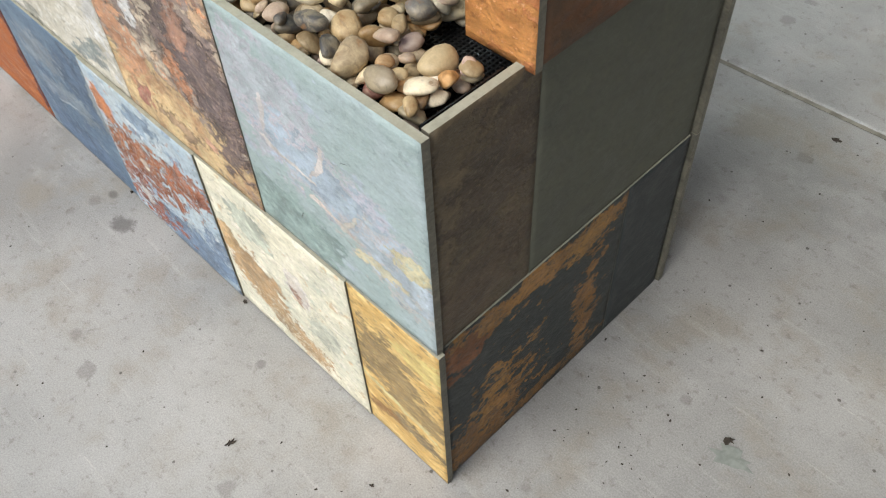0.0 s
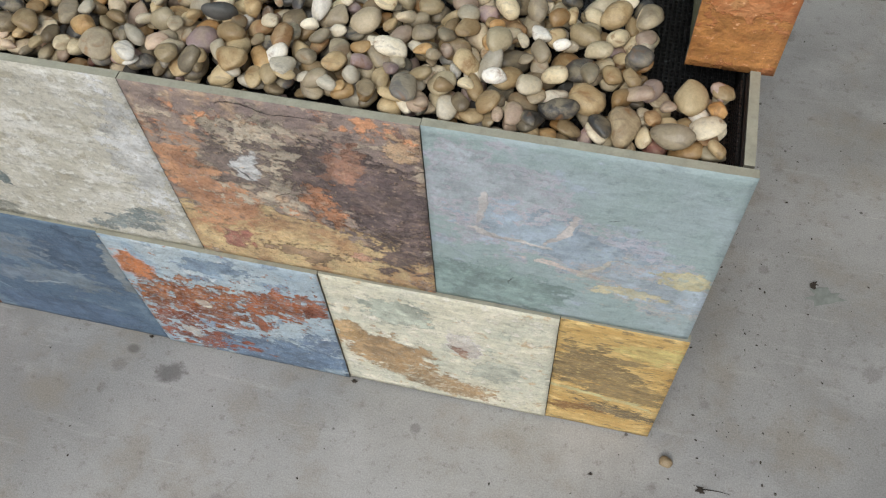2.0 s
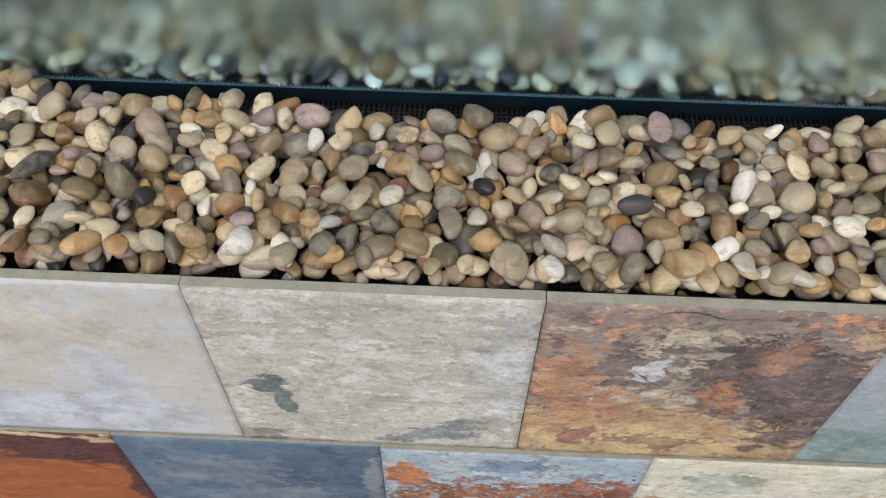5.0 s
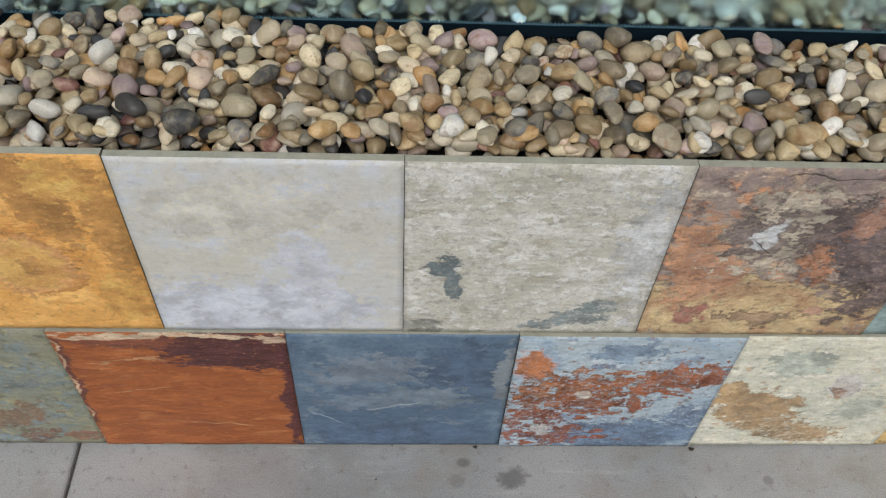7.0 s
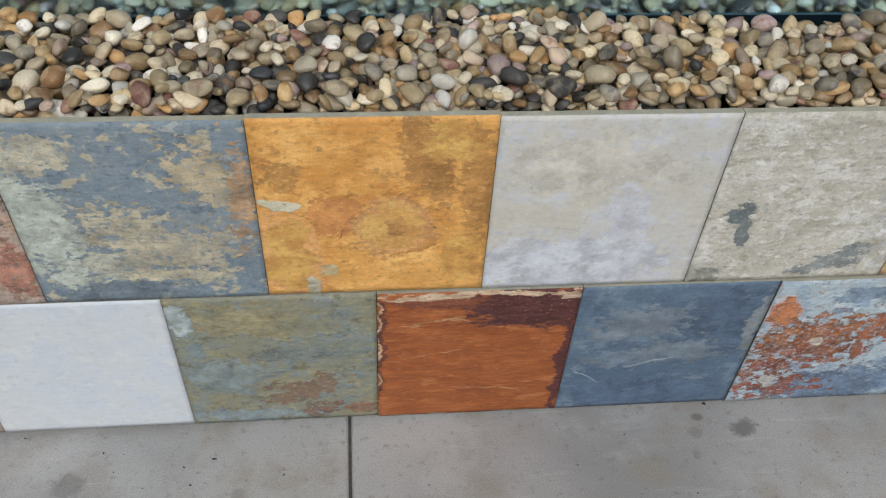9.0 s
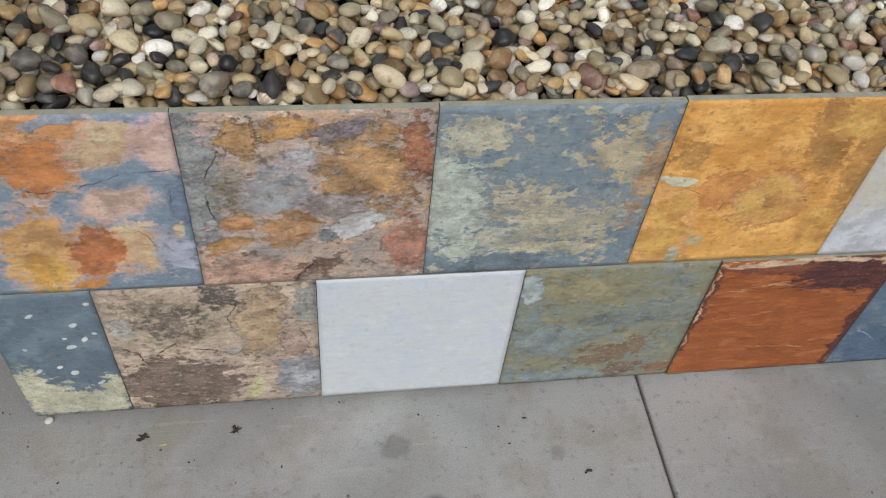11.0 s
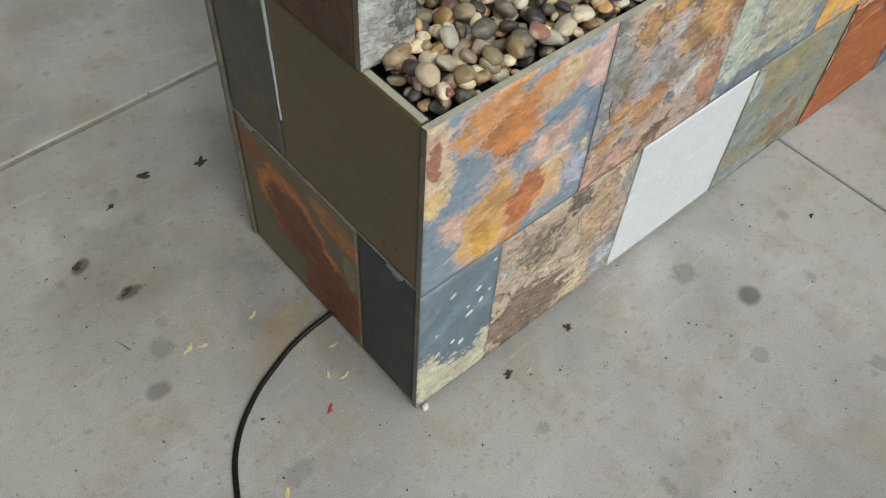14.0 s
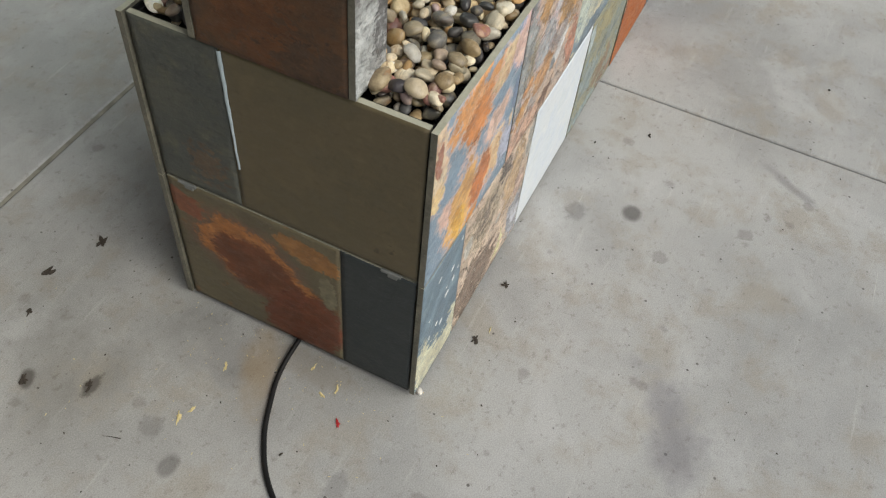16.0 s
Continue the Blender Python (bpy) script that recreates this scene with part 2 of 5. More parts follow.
def pebble_material():
    """River stones: cream, tan, grey and rose, with more black ones towards the west end."""
    k = Nodes("river_pebble")
    geo = k.tree.nodes.new("ShaderNodeNewGeometry")
    info = k.tree.nodes.new("ShaderNodeObjectInfo")
    r = k.math("FRACT", k.math("ADD", geo.outputs["Random Per Island"], info.outputs["Random"]))
    ramp = k.tree.nodes.new("ShaderNodeValToRGB")
    ramp.color_ramp.interpolation = "CONSTANT"
    tints = [(0.00, (196, 181, 150)), (0.10, (176, 156, 120)), (0.19, (202, 190, 166)), (0.28, (152, 128, 92)), (0.36, (186, 170, 144)), (0.44, (142, 130, 110)),
             (0.51, (168, 134, 88)), (0.57, (128, 112, 88)), (0.63, (212, 203, 184)), (0.69, (172, 150, 132)), (0.74, (104, 101, 97)), (0.785, (130, 98, 64)),
             (0.82, (64, 63, 63)), (0.86, (158, 136, 134)), (0.895, (174, 132, 82)), (0.92, (124, 84, 76)), (0.94, (220, 215, 205)), (0.98, (112, 107, 94))]
    e = ramp.color_ramp.elements
    e[0].position, e[0].color = 0.0, lin(tints[0][1])
    e[1].position, e[1].color = tints[1][0], lin(tints[1][1])
    for pos, c in tints[2:]:
        s = e.new(pos)
        s.color = lin(c)
    k.link(r, ramp.inputs[0])
    w = k.tree.nodes.new("ShaderNodeTexWhiteNoise")
    w.noise_dimensions = "1D"
    k.link(r, w.inputs["W"])
    own = k.tree.nodes.new("ShaderNodeSeparateColor")
    k.link(w.outputs["Color"], own.inputs[0])
    shift = k.tree.nodes.new("ShaderNodeVectorMath")
    shift.operation = "MULTIPLY_ADD"
    k.link(w.outputs["Color"], shift.inputs[0])
    shift.inputs[1].default_value = (9, 9, 9)
    k.link(geo.outputs["Position"], shift.inputs[2])
    big = k.noise(shift.outputs[0], 55.0, 6.0, 0.6, 0.6)
    band = k.noise(k.mapping(shift.outputs[0], rot=(30, 20, 40), scale=(1.0, 4.0, 1.6)), 48.0, 4.0, 0.6, 0.5)
    fine = k.noise(shift.outputs[0], 330.0, 4.0, 0.7)
    color = k.mix(k.remap(big.outputs["Fac"], 0.42, 0.62, 0.0, 0.55), ramp.outputs[0], k.mix(0.5, ramp.outputs[0], lin((208, 190, 152))))
    stained = k.math("MULTIPLY", k.remap(big.outputs["Fac"], 0.32, 0.45, 0.75, 0.0), k.remap(own.outputs[0], 0.3, 0.7))
    color = k.mix(stained, color, lin((128, 94, 58)))
    veined = k.math("MULTIPLY", k.remap(band.outputs["Fac"], 0.56, 0.64, 0.0, 0.5), k.remap(own.outputs[1], 0.55, 0.7))
    color = k.mix(veined, color, k.mix(0.6, ramp.outputs[0], lin((96, 84, 74))))
    place = k.tree.nodes.new("ShaderNodeSeparateXYZ")
    k.link(geo.outputs["Position"], place.inputs[0])
    share = k.remap(place.outputs["X"], 0.9, 1.9, 0.13, 0.02)
    black = k.remap(k.math("SUBTRACT", share, own.outputs[2]), 0.0, 0.001)
    color = k.mix(k.math("MULTIPLY", black, 0.93), color, lin((42, 44, 48)))
    tone = k.math("MULTIPLY", k.remap(w.outputs["Value"], 0, 1, 0.6, 1.45, False), k.remap(fine.outputs["Fac"], 0.25, 0.75, 0.8, 1.14, False))
    grey = k.tree.nodes.new("ShaderNodeCombineColor")
    for i in range(3):
        k.link(tone, grey.inputs[i])
    color = k.mix(1.0, color, grey.outputs[0], "MULTIPLY")
    n = k.bump(big.outputs["Fac"], 0.35, 0.004)
    n = k.bump(fine.outputs["Fac"], 0.3, 0.0008, n)
    return k.finish(color, n, k.remap(own.outputs[0], 0, 1, 0.36, 0.58, False), 0.5)


def concrete(name, tint, stains=()):
    """Old trowelled concrete: cloudy, pitted, specked with grime. stains: (x, y, half length, half width, turn, darkness)."""
    k = Nodes(name)
    p = k.coords()
    cloud = k.noise(p, 1.6, 6.0, 0.6)
    blot = k.noise(p, 7.0, 7.0, 0.65)
    fine = k.noise(p, 60.0, 6.0, 0.7)
    sand = k.noise(p, 420.0, 3.0, 0.6)
    scuff = k.noise(k.mapping(p, rot=(0, 0, 35), scale=(4, 40, 4)), 1.2, 6.0, 0.7)
    c = lin(tint)
    color = k.mix(k.remap(cloud.outputs["Fac"], 0.36, 0.64), tuple(v * 0.76 for v in c[:3]) + (1,), tuple(v * 1.08 for v in c[:3]) + (1,))
    color = k.mix(k.remap(blot.outputs["Fac"], 0.48, 0.66, 0, 0.5), color, lin((146, 137, 122)))
    wash = k.noise(k.mapping(p, loc=(4, 7, 0)), 4.2, 6.0, 0.62, 0.4)
    color = k.mix(k.remap(wash.outputs["Fac"], 0.5, 0.66, 0, 0.45), color, lin((182, 181, 180)))
    color = k.mix(k.remap(scuff.outputs["Fac"], 0.56, 0.72, 0, 0.22), color, lin((205, 203, 200)))
    color = k.mix(k.remap(fine.outputs["Fac"], 0.3, 0.46, 0.5, 0.0), color, lin((116, 110, 102)))
    spots = k.add("ShaderNodeTexVoronoi", Scale=13.0, Randomness=1.0)
    k.link(p, spots.inputs["Vector"])
    some = k.tree.nodes.new("ShaderNodeSeparateColor")
    k.link(spots.outputs["Color"], some.inputs[0])
    size = k.remap(some.outputs[0], 0.45, 1.0, -0.02, 0.2, False)
    spot = k.remap(k.math("SUBTRACT", k.math("MULTIPLY_ADD", blot.outputs["Fac"], 0.5, k.math("MULTIPLY_ADD", fine.outputs["Fac"], 0.3, spots.outputs["Distance"])), size), 0.36, 0.46, 1.0, 0.0)
    color = k.mix(k.math("MULTIPLY", spot, 0.36), color, lin((104, 98, 92)))
    dots = k.add("ShaderNodeTexVoronoi", Scale=46.0, Randomness=1.0)
    k.link(p, dots.inputs["Vector"])
    few = k.tree.nodes.new("ShaderNodeSeparateColor")
    k.link(dots.outputs["Color"], few.inputs[0])
    dot = k.math("MULTIPLY", k.remap(k.math("MULTIPLY_ADD", fine.outputs["Fac"], 0.16, k.math("SUBTRACT", dots.outputs["Distance"], k.remap(few.outputs[2], 0.2, 1.0, -0.02, 0.10, False))), 0.07, 0.13, 1, 0), k.remap(few.outputs[1], 0.8, 0.85))
    color = k.mix(k.math("MULTIPLY", dot, 0.75), color, lin((66, 60, 55)))
    for turn, shift in ((24, 0), (-52, 5), (78, 9)):
        w = k.noise(k.mapping(p, loc=(shift, 0, 0), rot=(0, 0, turn), scale=(3, 110, 3)), 1.6, 3.0, 0.5)
        g = k.noise(k.mapping(p, loc=(shift, shift, 0)), 3.4, 4.0, 0.6)
        m = k.math("MULTIPLY", k.remap(w.outputs["Fac"], 0.68, 0.73), k.remap(g.outputs["Fac"], 0.52, 0.66, 0.0, 0.35))
        color = k.mix(m, color, lin((122, 118, 112)) if shift == 5 else lin((206, 203, 196)))
    sandy = k.remap(sand.outputs["Fac"], 0.3, 0.7, 0.8, 1.17, False)
    tone = k.tree.nodes.new("ShaderNodeCombineColor")
    for i in range(3):
        k.link(sandy, tone.inputs[i])
    color = k.mix(1.0, color, tone.outputs[0], "MULTIPLY")
    for i, (x, y, a, b, turn, dark, *tint) in enumerate(stains):
        w = k.math("MULTIPLY_ADD", blot.outputs["Fac"] if i % 2 or a >= 0.04 else fine.outputs["Fac"], 1.7 if a < 0.04 else 4.0, -0.85 if a < 0.04 else -1.9)
        m = k.patch(p, x, y, a, b, turn, w, 0.35 if a < 0.04 else 0.75)
        color = k.mix(k.math("MULTIPLY", m, dark), color, lin(tint[0] if tint else (72, 68, 66)))
    n = k.bump(k.math("MULTIPLY_ADD", dot, -0.5, blot.outputs["Fac"]), 0.12, 0.006)
    n = k.bump(k.math("MULTIPLY_ADD", sand.outputs["Fac"], 0.5, fine.outputs["Fac"]), 0.28, 0.0012, n)
    return k.finish(color, n, k.remap(blot.outputs["Fac"], 0.3, 0.7, 0.5, 0.72), 0.35)


def glass_material():
    k = Nodes("rippled_water_glass")
    n = k.noise(k.coords(), 45.0, 3.0, 0.6)
    k.bsdf.inputs["Transmission Weight"].default_value = 1.0
    k.bsdf.inputs["IOR"].default_value = 1.45
    return k.finish((0.55, 0.755, 0.885, 1), k.bump(n.outputs["Fac"], 0.2, 0.004), 0.27, 0.5)


M_GLASS = glass_material()
M_PEBBLE = pebble_material()
M_GLASS_FOOT = plain("teal_glass_edge", (11, 27, 37), 0.5, 0.3, 0.1)


# ---- building helpers ----
def mesh_of(name, verts, faces, material, smooth=False):
    me = bpy.data.meshes.new(name)
    me.from_pydata(verts, [], faces)
    me.update()
    if material is not None:
        me.materials.append(material)
    if smooth:
        me.polygons.foreach_set("use_smooth", [True] * len(me.polygons))
    return me


def from_bm(name, bm, material, smooth=False):
    me = bpy.data.meshes.new(name)
    bm.to_mesh(me)
    bm.free()
    me.materials.append(material)
    if smooth:
        me.polygons.foreach_set("use_smooth", [True] * len(me.polygons))
    return me


def box_bm(x0, y0, z0, x1, y1, z1, bevel=0.0, bm=None):
    bm = bm or bmesh.new()
    made = bmesh.ops.create_cube(bm, size=1.0, matrix=Matrix.Translation(((x0 + x1) / 2, (y0 + y1) / 2, (z0 + z1) / 2)) @ Matrix.Diagonal((x1 - x0, y1 - y0, z1 - z0, 1)))
    if bevel:
        edges = {e for v in made["verts"] for e in v.link_edges}
        bmesh.ops.bevel(bm, geom=list(edges), offset=bevel, segments=2, affect="EDGES", profile=0.6)
    return bm


def part(name, me, parent, label="", m=None):
    ob = new(name, me)
    ob.parent = parent
    if m is not None:
        ob.matrix_basis = m
    if label:
        tagged(ob, label)
    return ob


def tile_mesh(name, w, h, th, face, seed, cleft=0.0016, n=34, rag=0.00026):
    """A split slate tile: lower left corner at the origin, outer face towards -y, sawn and slightly chipped edges."""
    nx, nz = max(6, int(n * w / 0.305)), max(6, int(n * h / 0.305))
    off = Vector((seed * 3.1, seed * 1.7, seed))
    verts, faces = [], []
    for j in range(nz + 1):
        for i in range(nx + 1):
            x, z = w * i / nx, h * j / nz
            edge = i in (0, nx) or j in (0, nz)
            s = noise.fractal(Vector((x * 9, z * 14, 0)) + off, 0.9, 2.0, 5)
            step = math.floor(s * 3) / 3 + min(1.0, (s * 3 - math.floor(s * 3)) * 3.5) / 3
            y = -cleft * (0.35 * s + 0.65 * step)
            if edge:
                a = 0.5 + 0.5 * noise.noise(Vector((x * 45, z * 45, 5)) + off)
                b = max(0.0, noise.noise(Vector((x * 18, z * 18, 9)) + off) - 0.25) * 2.2
                d = rag * (0.3 + a + 1.6 * b)
                x += d if i == 0 else -d if i == nx else 0
                z += d if j == 0 else -d if j == nz else 0
                y = 0.0002 + 0.0007 * a
            verts.append((x, y, z))
    row = nx + 1
    for j in range(nz):
        for i in range(nx):
            v = j * row + i
            faces.append((v, v + 1, v + row + 1, v + row))
    front = len(faces)
    loop = list(range(row)) + [j * row + nx for j in range(1, nz + 1)] + [nz * row + i for i in range(nx - 1, -1, -1)] + [j * row for j in range(nz - 1, 0, -1)]
    start = len(verts)
    verts += [(verts[v][0], th, verts[v][2]) for v in loop]
    m = len(loop)
    for i in range(m):
        a, b = loop[i], loop[(i + 1) % m]
        faces.append((b, a, start + i, start + (i + 1) % m))
    faces.append(tuple(range(start + m - 1, start - 1, -1)))
    me = mesh_of(name, verts, faces, face)
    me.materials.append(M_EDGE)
    me.materials.append(M_EDGE_SHADED)
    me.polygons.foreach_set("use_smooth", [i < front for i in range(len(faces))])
    # upright side faces take the shaded edge colour, the rest the pale one
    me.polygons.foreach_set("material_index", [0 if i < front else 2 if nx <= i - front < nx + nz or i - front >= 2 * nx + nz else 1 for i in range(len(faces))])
    me.update()
    return me

# ---- the floor, and unseen walls and roof added to shape the light ----
FLOOR = -0.008
floor = tagged(new("floor", from_bm("floor", box_bm(-9, -12, -0.3, 11, 7.0, -0.009), plain("joint_filler", (84, 80, 74), 0.8, 0.2, 0.2))), "weathered grey concrete floor cut by control joints", "floor", kind="structure")
floor.location.z = FLOOR
STAINS_A = ((1.697, -0.056, 0.022, 0.016, 20, 0.6), (0.627, -0.208, 0.022, 0.02, 0, 0.7), (0.571, -0.098, 0.025, 0.02, 10, 0.35),
            (0.18, -0.42, 0.11, 0.05, 30, 0.55, (96, 92, 98)), (0.884, -0.509, 0.06, 0.012, 60, 0.4), (1.62, -0.03, 0.012, 0.009, 0, 0.5), (2.10, -0.061, 0.008, 0.007, 0, 0.4))
STAINS_B = ((-0.304, 0.302, 0.02, 0.016, 0, 0.5), (-0.26, 0.371, 0.02, 0.02, 0, 0.3), (-0.287, 0.615, 0.02, 0.013, 30, 0.8), (-0.245, 0.51, 0.022, 0.012, 0, 0.8),
            (-0.27, 0.57, 0.10, 0.06, 20, 0.36, (92, 86, 76)), (-0.225, 0.50, 0.07, 0.045, 0, 0.36, (92, 86, 76)), (-0.08, 0.36, 0.1, 0.05, 70, 0.32), (-0.21, 0.04, 0.03, 0.018, 0, 0.25), (-0.07, 0.275, 0.075, 0.028, 20, 0.4, (150, 122, 74)), (-0.03, 0.2, 0.03, 0.1, 0, 0.25, (120, 106, 84)))
M_SLAB_A = concrete("worn_concrete", (163, 162, 160), STAINS_A)
M_SLAB_B = concrete("worn_concrete_with_grime", (163, 162, 160), STAINS_A[:5] + STAINS_B)


def slab(corners, mat):
    bm = bmesh.new()
    low = [bm.verts.new((x, y, -0.1)) for x, y in corners]
    top = [bm.verts.new((x, y, 0.0)) for x, y in corners]
    bm.faces.new(top)
    for a in range(len(corners)):
        b = (a + 1) % len(corners)
        bm.faces.new((low[a], low[b], top[b], top[a]))
    bmesh.ops.bevel(bm, geom=[e for e in bm.edges if e.verts[0] in top and e.verts[1] in top], offset=0.007, segments=3, affect="EDGES", profile=0.5)
    part("slab", from_bm("slab", bm, mat), floor)


def back_joint(x):
    return 0.947 + 0.029 * x


slab(((-9, -12), (1.022, -12), (1.014, back_joint(1.014) - 0.004), (-9, back_joint(-9) - 0.004)), M_SLAB_B)
slab(((1.0265, -12), (11, -12), (11, back_joint(11) - 0.004), (1.0185, back_joint(1.0185) - 0.004)), M_SLAB_A)
slab(((-9, back_joint(-9) + 0.006), (11, back_joint(11) + 0.006), (11, 7.0), (-9, 7.0)), M_SLAB_A)
bm = bmesh.new()
bm.faces.new([bm.verts.new(c) for c in ((-9, back_joint(-9) - 0.004, -0.003), (11, back_joint(11) - 0.004, -0.003), (11, back_joint(11) + 0.006, -0.003), (-9, back_joint(-9) + 0.006, -0.003))])
part("joint_sealant", from_bm("joint_sealant", bm, plain("pale_sealant", (138, 134, 124), 0.7, 0.2, 0.25, 30.0)), floor, "pale grey joint sealant")

# Unseen walls and ceiling, added to hold back sky light at sides and rear.
for name, b in (("wall_back", (-4, 4.4, -0.02, 7, 4.6, 2.75)), ("wall_east", (6.8, -2.6, -0.02, 7, 4.4, 2.75)), ("wall_west", (-4, -2.6, -0.02, -3.8, 4.4, 2.75))):
    tagged(new(name, from_bm(name, box_bm(*b), M_WALL)), "unseen plain pale wall added to shape the light", "wall", kind="structure")
tagged(new("ceiling", from_bm("ceiling", box_bm(-4, 0.15, 2.75, 7, 4.6, 2.9), M_CEIL)), "unseen plain white ceiling added to shade the rear", "ceiling", kind="structure")

# ---- the slate fountain ----
L, D, TOP, MID, LOW, T = 2.44, 0.482, 0.623, 0.313, -0.001, 0.010
PITCH = L / 8
LEVELLED = pose(-0.002, 0, 0.0085, 0, 0.315, 0)  # the west end is packed up to level the trough on the sloping floor
fountain = tagged(new("water_fountain"), "long slate-tiled water fountain with pebble bed and glass panel", "fountain")
fountain.matrix_basis = LEVELLED


def carcass():
    """An open trough: floor, four walls and a deck below the tray."""
    bm = box_bm(T, T, 0.02, L - T, D - T, 0.03)
    for b in ((T, T + 0.001, 0.03, L - T, T + 0.006, TOP - 0.012), (T, D - T - 0.006, 0.03, L - T, D - T - 0.001, TOP - 0.012),
              (T + 0.007, T + 0.006, 0.03, T + 0.012, D - T - 0.006, TOP - 0.012), (L - T - 0.012, T + 0.006, 0.03, L - T - 0.007, D - T - 0.006, TOP - 0.012)):
        box_bm(*b, bm=bm)
    return from_bm("base_box", bm, M_BOARD)


base_box = part("base_box", carcass(), fountain, "trough clad in mixed rust, gold and blue-grey slate")
seed_of = iter(range(1, 200))


TILE_WORDS = {"sea_blue": "smooth blue-green slate tile with lilac veins", "rust_purple": "flaky orange rust and purple-brown slate tile", "chalk_speckled": "chalky white speckled slate tile with dark blotches",
              "ash_grey": "plain pale ash-grey slate tile", "gold": "golden yellow slate tile with brown bands", "storm_blue": "blue-grey slate tile mottled with tan", "medley": "rough rust, grey and lilac slate tile",
              "sunset": "slate-blue tile with orange and yellow blotches", "honey_half": "narrow honey-gold and brown slate tile", "cream": "cream slate tile with a brown band", "ember_blue": "light blue slate tile with rust flakes",
              "navy": "smooth navy-blue slate tile", "brick_red": "brick-red slate tile with chipped pale edges", "moss": "moss-green and brown slate tile", "pale_blue": "plain pale blue-white tile", "bark": "rough bark-brown slate tile",
              "star_speckled": "dark blue slate tile with white flecks", "umber": "dark umber slate tile", "sage": "plain dark sage slate tile", "tiger": "dark slate tile with golden streaks", "coal": "plain coal-grey slate tile",
              "olive": "smooth dark olive slate tile", "fog": "dark grey-green slate tile", "rust_ring": "olive slate tile with a rust-red ring", "flame": "rust-orange slate slab", "copper": "dark copper-brown slate slab",
              "frost": "flaky white and grey slate slab", "reed_green": "grey-green slate slab", "back_grey": "plain grey slate tile"}


def clad(parent, mat, x0, x1, z0, z1, place, cleft=0.0016, gap=0.0004, th=T, n=34):
    me = tile_mesh("slate_tile", x1 - x0 - gap, z1 - z0 - gap, th, mat, next(seed_of), cleft, n)
    return part("slate_tile", me, parent, TILE_WORDS[mat.name[6:]], place)


# slate faces of the front, upper row from the east end
CREAM_RIM = (218, 198, 164)
S_SEA = slate("slate_sea_blue", ((150, 166, 166), (158, 172, 176), (144, 160, 160)), ((0.2, 0.72, 0.22, 0.2, 20, (172, 179, 186), 0.4, (186, 180, 178)), (0.5, 0.5, 0.34, 0.13, -16, (164, 179, 194), 0.5, (190, 184, 176)), (0.82, 0.3, 0.2, 0.11, -10, (168, 180, 192), 0.55, (196, 186, 156)),
    (0.9, 0.42, 0.1, 0.05, 8, (198, 188, 150), 0.5), (0.7, 0.26, 0.12, 0.03, 0, (192, 182, 150), 0.6), (0.26, 0.5, 0.16, 0.014, -14, (196, 190, 186), 0.3), (0.44, 0.56, 0.10, 0.014, 60, (196, 188, 184), 0.3), (0.18, 0.66, 0.1, 0.013, 75, (194, 188, 186), 0.3), (0.52, 0.36, 0.16, 0.014, -10, (192, 178, 170), 0.4), (0.6, 0.4, 0.1, 0.012, 50, (190, 182, 170), 0.4), (0.2, 0.14, 0.3, 0.16, 0, (136, 156, 152), 0.1)), ragged=0.55, relief=0.4, mottle=(((166, 176, 190), 5.0, 0.25),), lines=((0.3, 0.2, 0.03, 70, 0.006), (0.62, 0.68, 0.02, 40, 0.006)), lift=1.06, seed=1.0)
S_RUST = slate("slate_rust_purple", ((128, 112, 102), (112, 96, 92), (150, 124, 98)), ((0.42, 0.16, 0.62, 0.24, -4, (196, 140, 96), 0.25), (0.16, 0.5, 0.16, 0.3, 12, (178, 120, 84), 0.4), (0.42, 0.68, 0.2, 0.26, -20, (156, 144, 126), 0.4), (0.34, 0.66, 0.12, 0.14, 30, (106, 92, 86), 0.5),
    (0.8, 0.6, 0.3, 0.2, -32, (88, 74, 74), 0.35), (0.9, 0.3, 0.12, 0.2, -25, (94, 78, 76), 0.4), (0.62, 0.5, 0.06, 0.12, 20, (170, 112, 76), 0.7), (0.72, 0.74, 0.05, 0.12, -20, (140, 100, 80), 0.8), (0.36, 0.66, 0.055, 0.08, -25, (196, 198, 180), 0.15), (0.94, 0.9, 0.06, 0.05, 0, (180, 136, 104), 0.6), (0.48, 0.14, 0.16, 0.07, 0, (150, 120, 90), 0.5), (0.2, 0.14, 0.07, 0.07, 0, (150, 92, 78), 0.4), (0.7, 0.2, 0.04, 0.05, 0, (176, 124, 100), 0.4)), ragged=0.6, relief=0.75,
    mottle=(((186, 124, 82), 9.0, 0.3), ((88, 74, 72), 11.0, 0.35), ((164, 148, 128), 12.0, 0.3)), lines=((0.36, 0.6, 0.12, -52, 0.007), (0.5, 0.97, 0.22, -4, 0.006), (0.46, 0.5, 0.06, 30, 0.005)), keep=0.8, lift=1.36, seed=2.0, grain=0.18)
S_CHALK = slate("slate_chalk_speckled", ((204, 199, 186), (192, 187, 172), (214, 211, 204)), ((0.15, 0.44, 0.075, 0.055, 0, (104, 118, 122), 0.3), (0.2, 0.33, 0.035, 0.1, 10, (106, 118, 120), 0.3), (0.72, 0.11, 0.15, 0.06, 8, (136, 146, 146), 0.45), (0.82, 0.19, 0.07, 0.05, 0, (124, 136, 136), 0.35), (0.08, 0.05, 0.1, 0.05, 0, (156, 156, 146), 0.5), (0.92, 0.55, 0.1, 0.4, 0, (220, 219, 216), 0.6)), ragged=0.55, speck=0.5, speck_color=(150, 142, 122), relief=0.5, mottle=(((180, 172, 152), 12.0, 0.35), ((222, 220, 212), 18.0, 0.5)), lift=1.03, seed=3.0, grain=0.17)
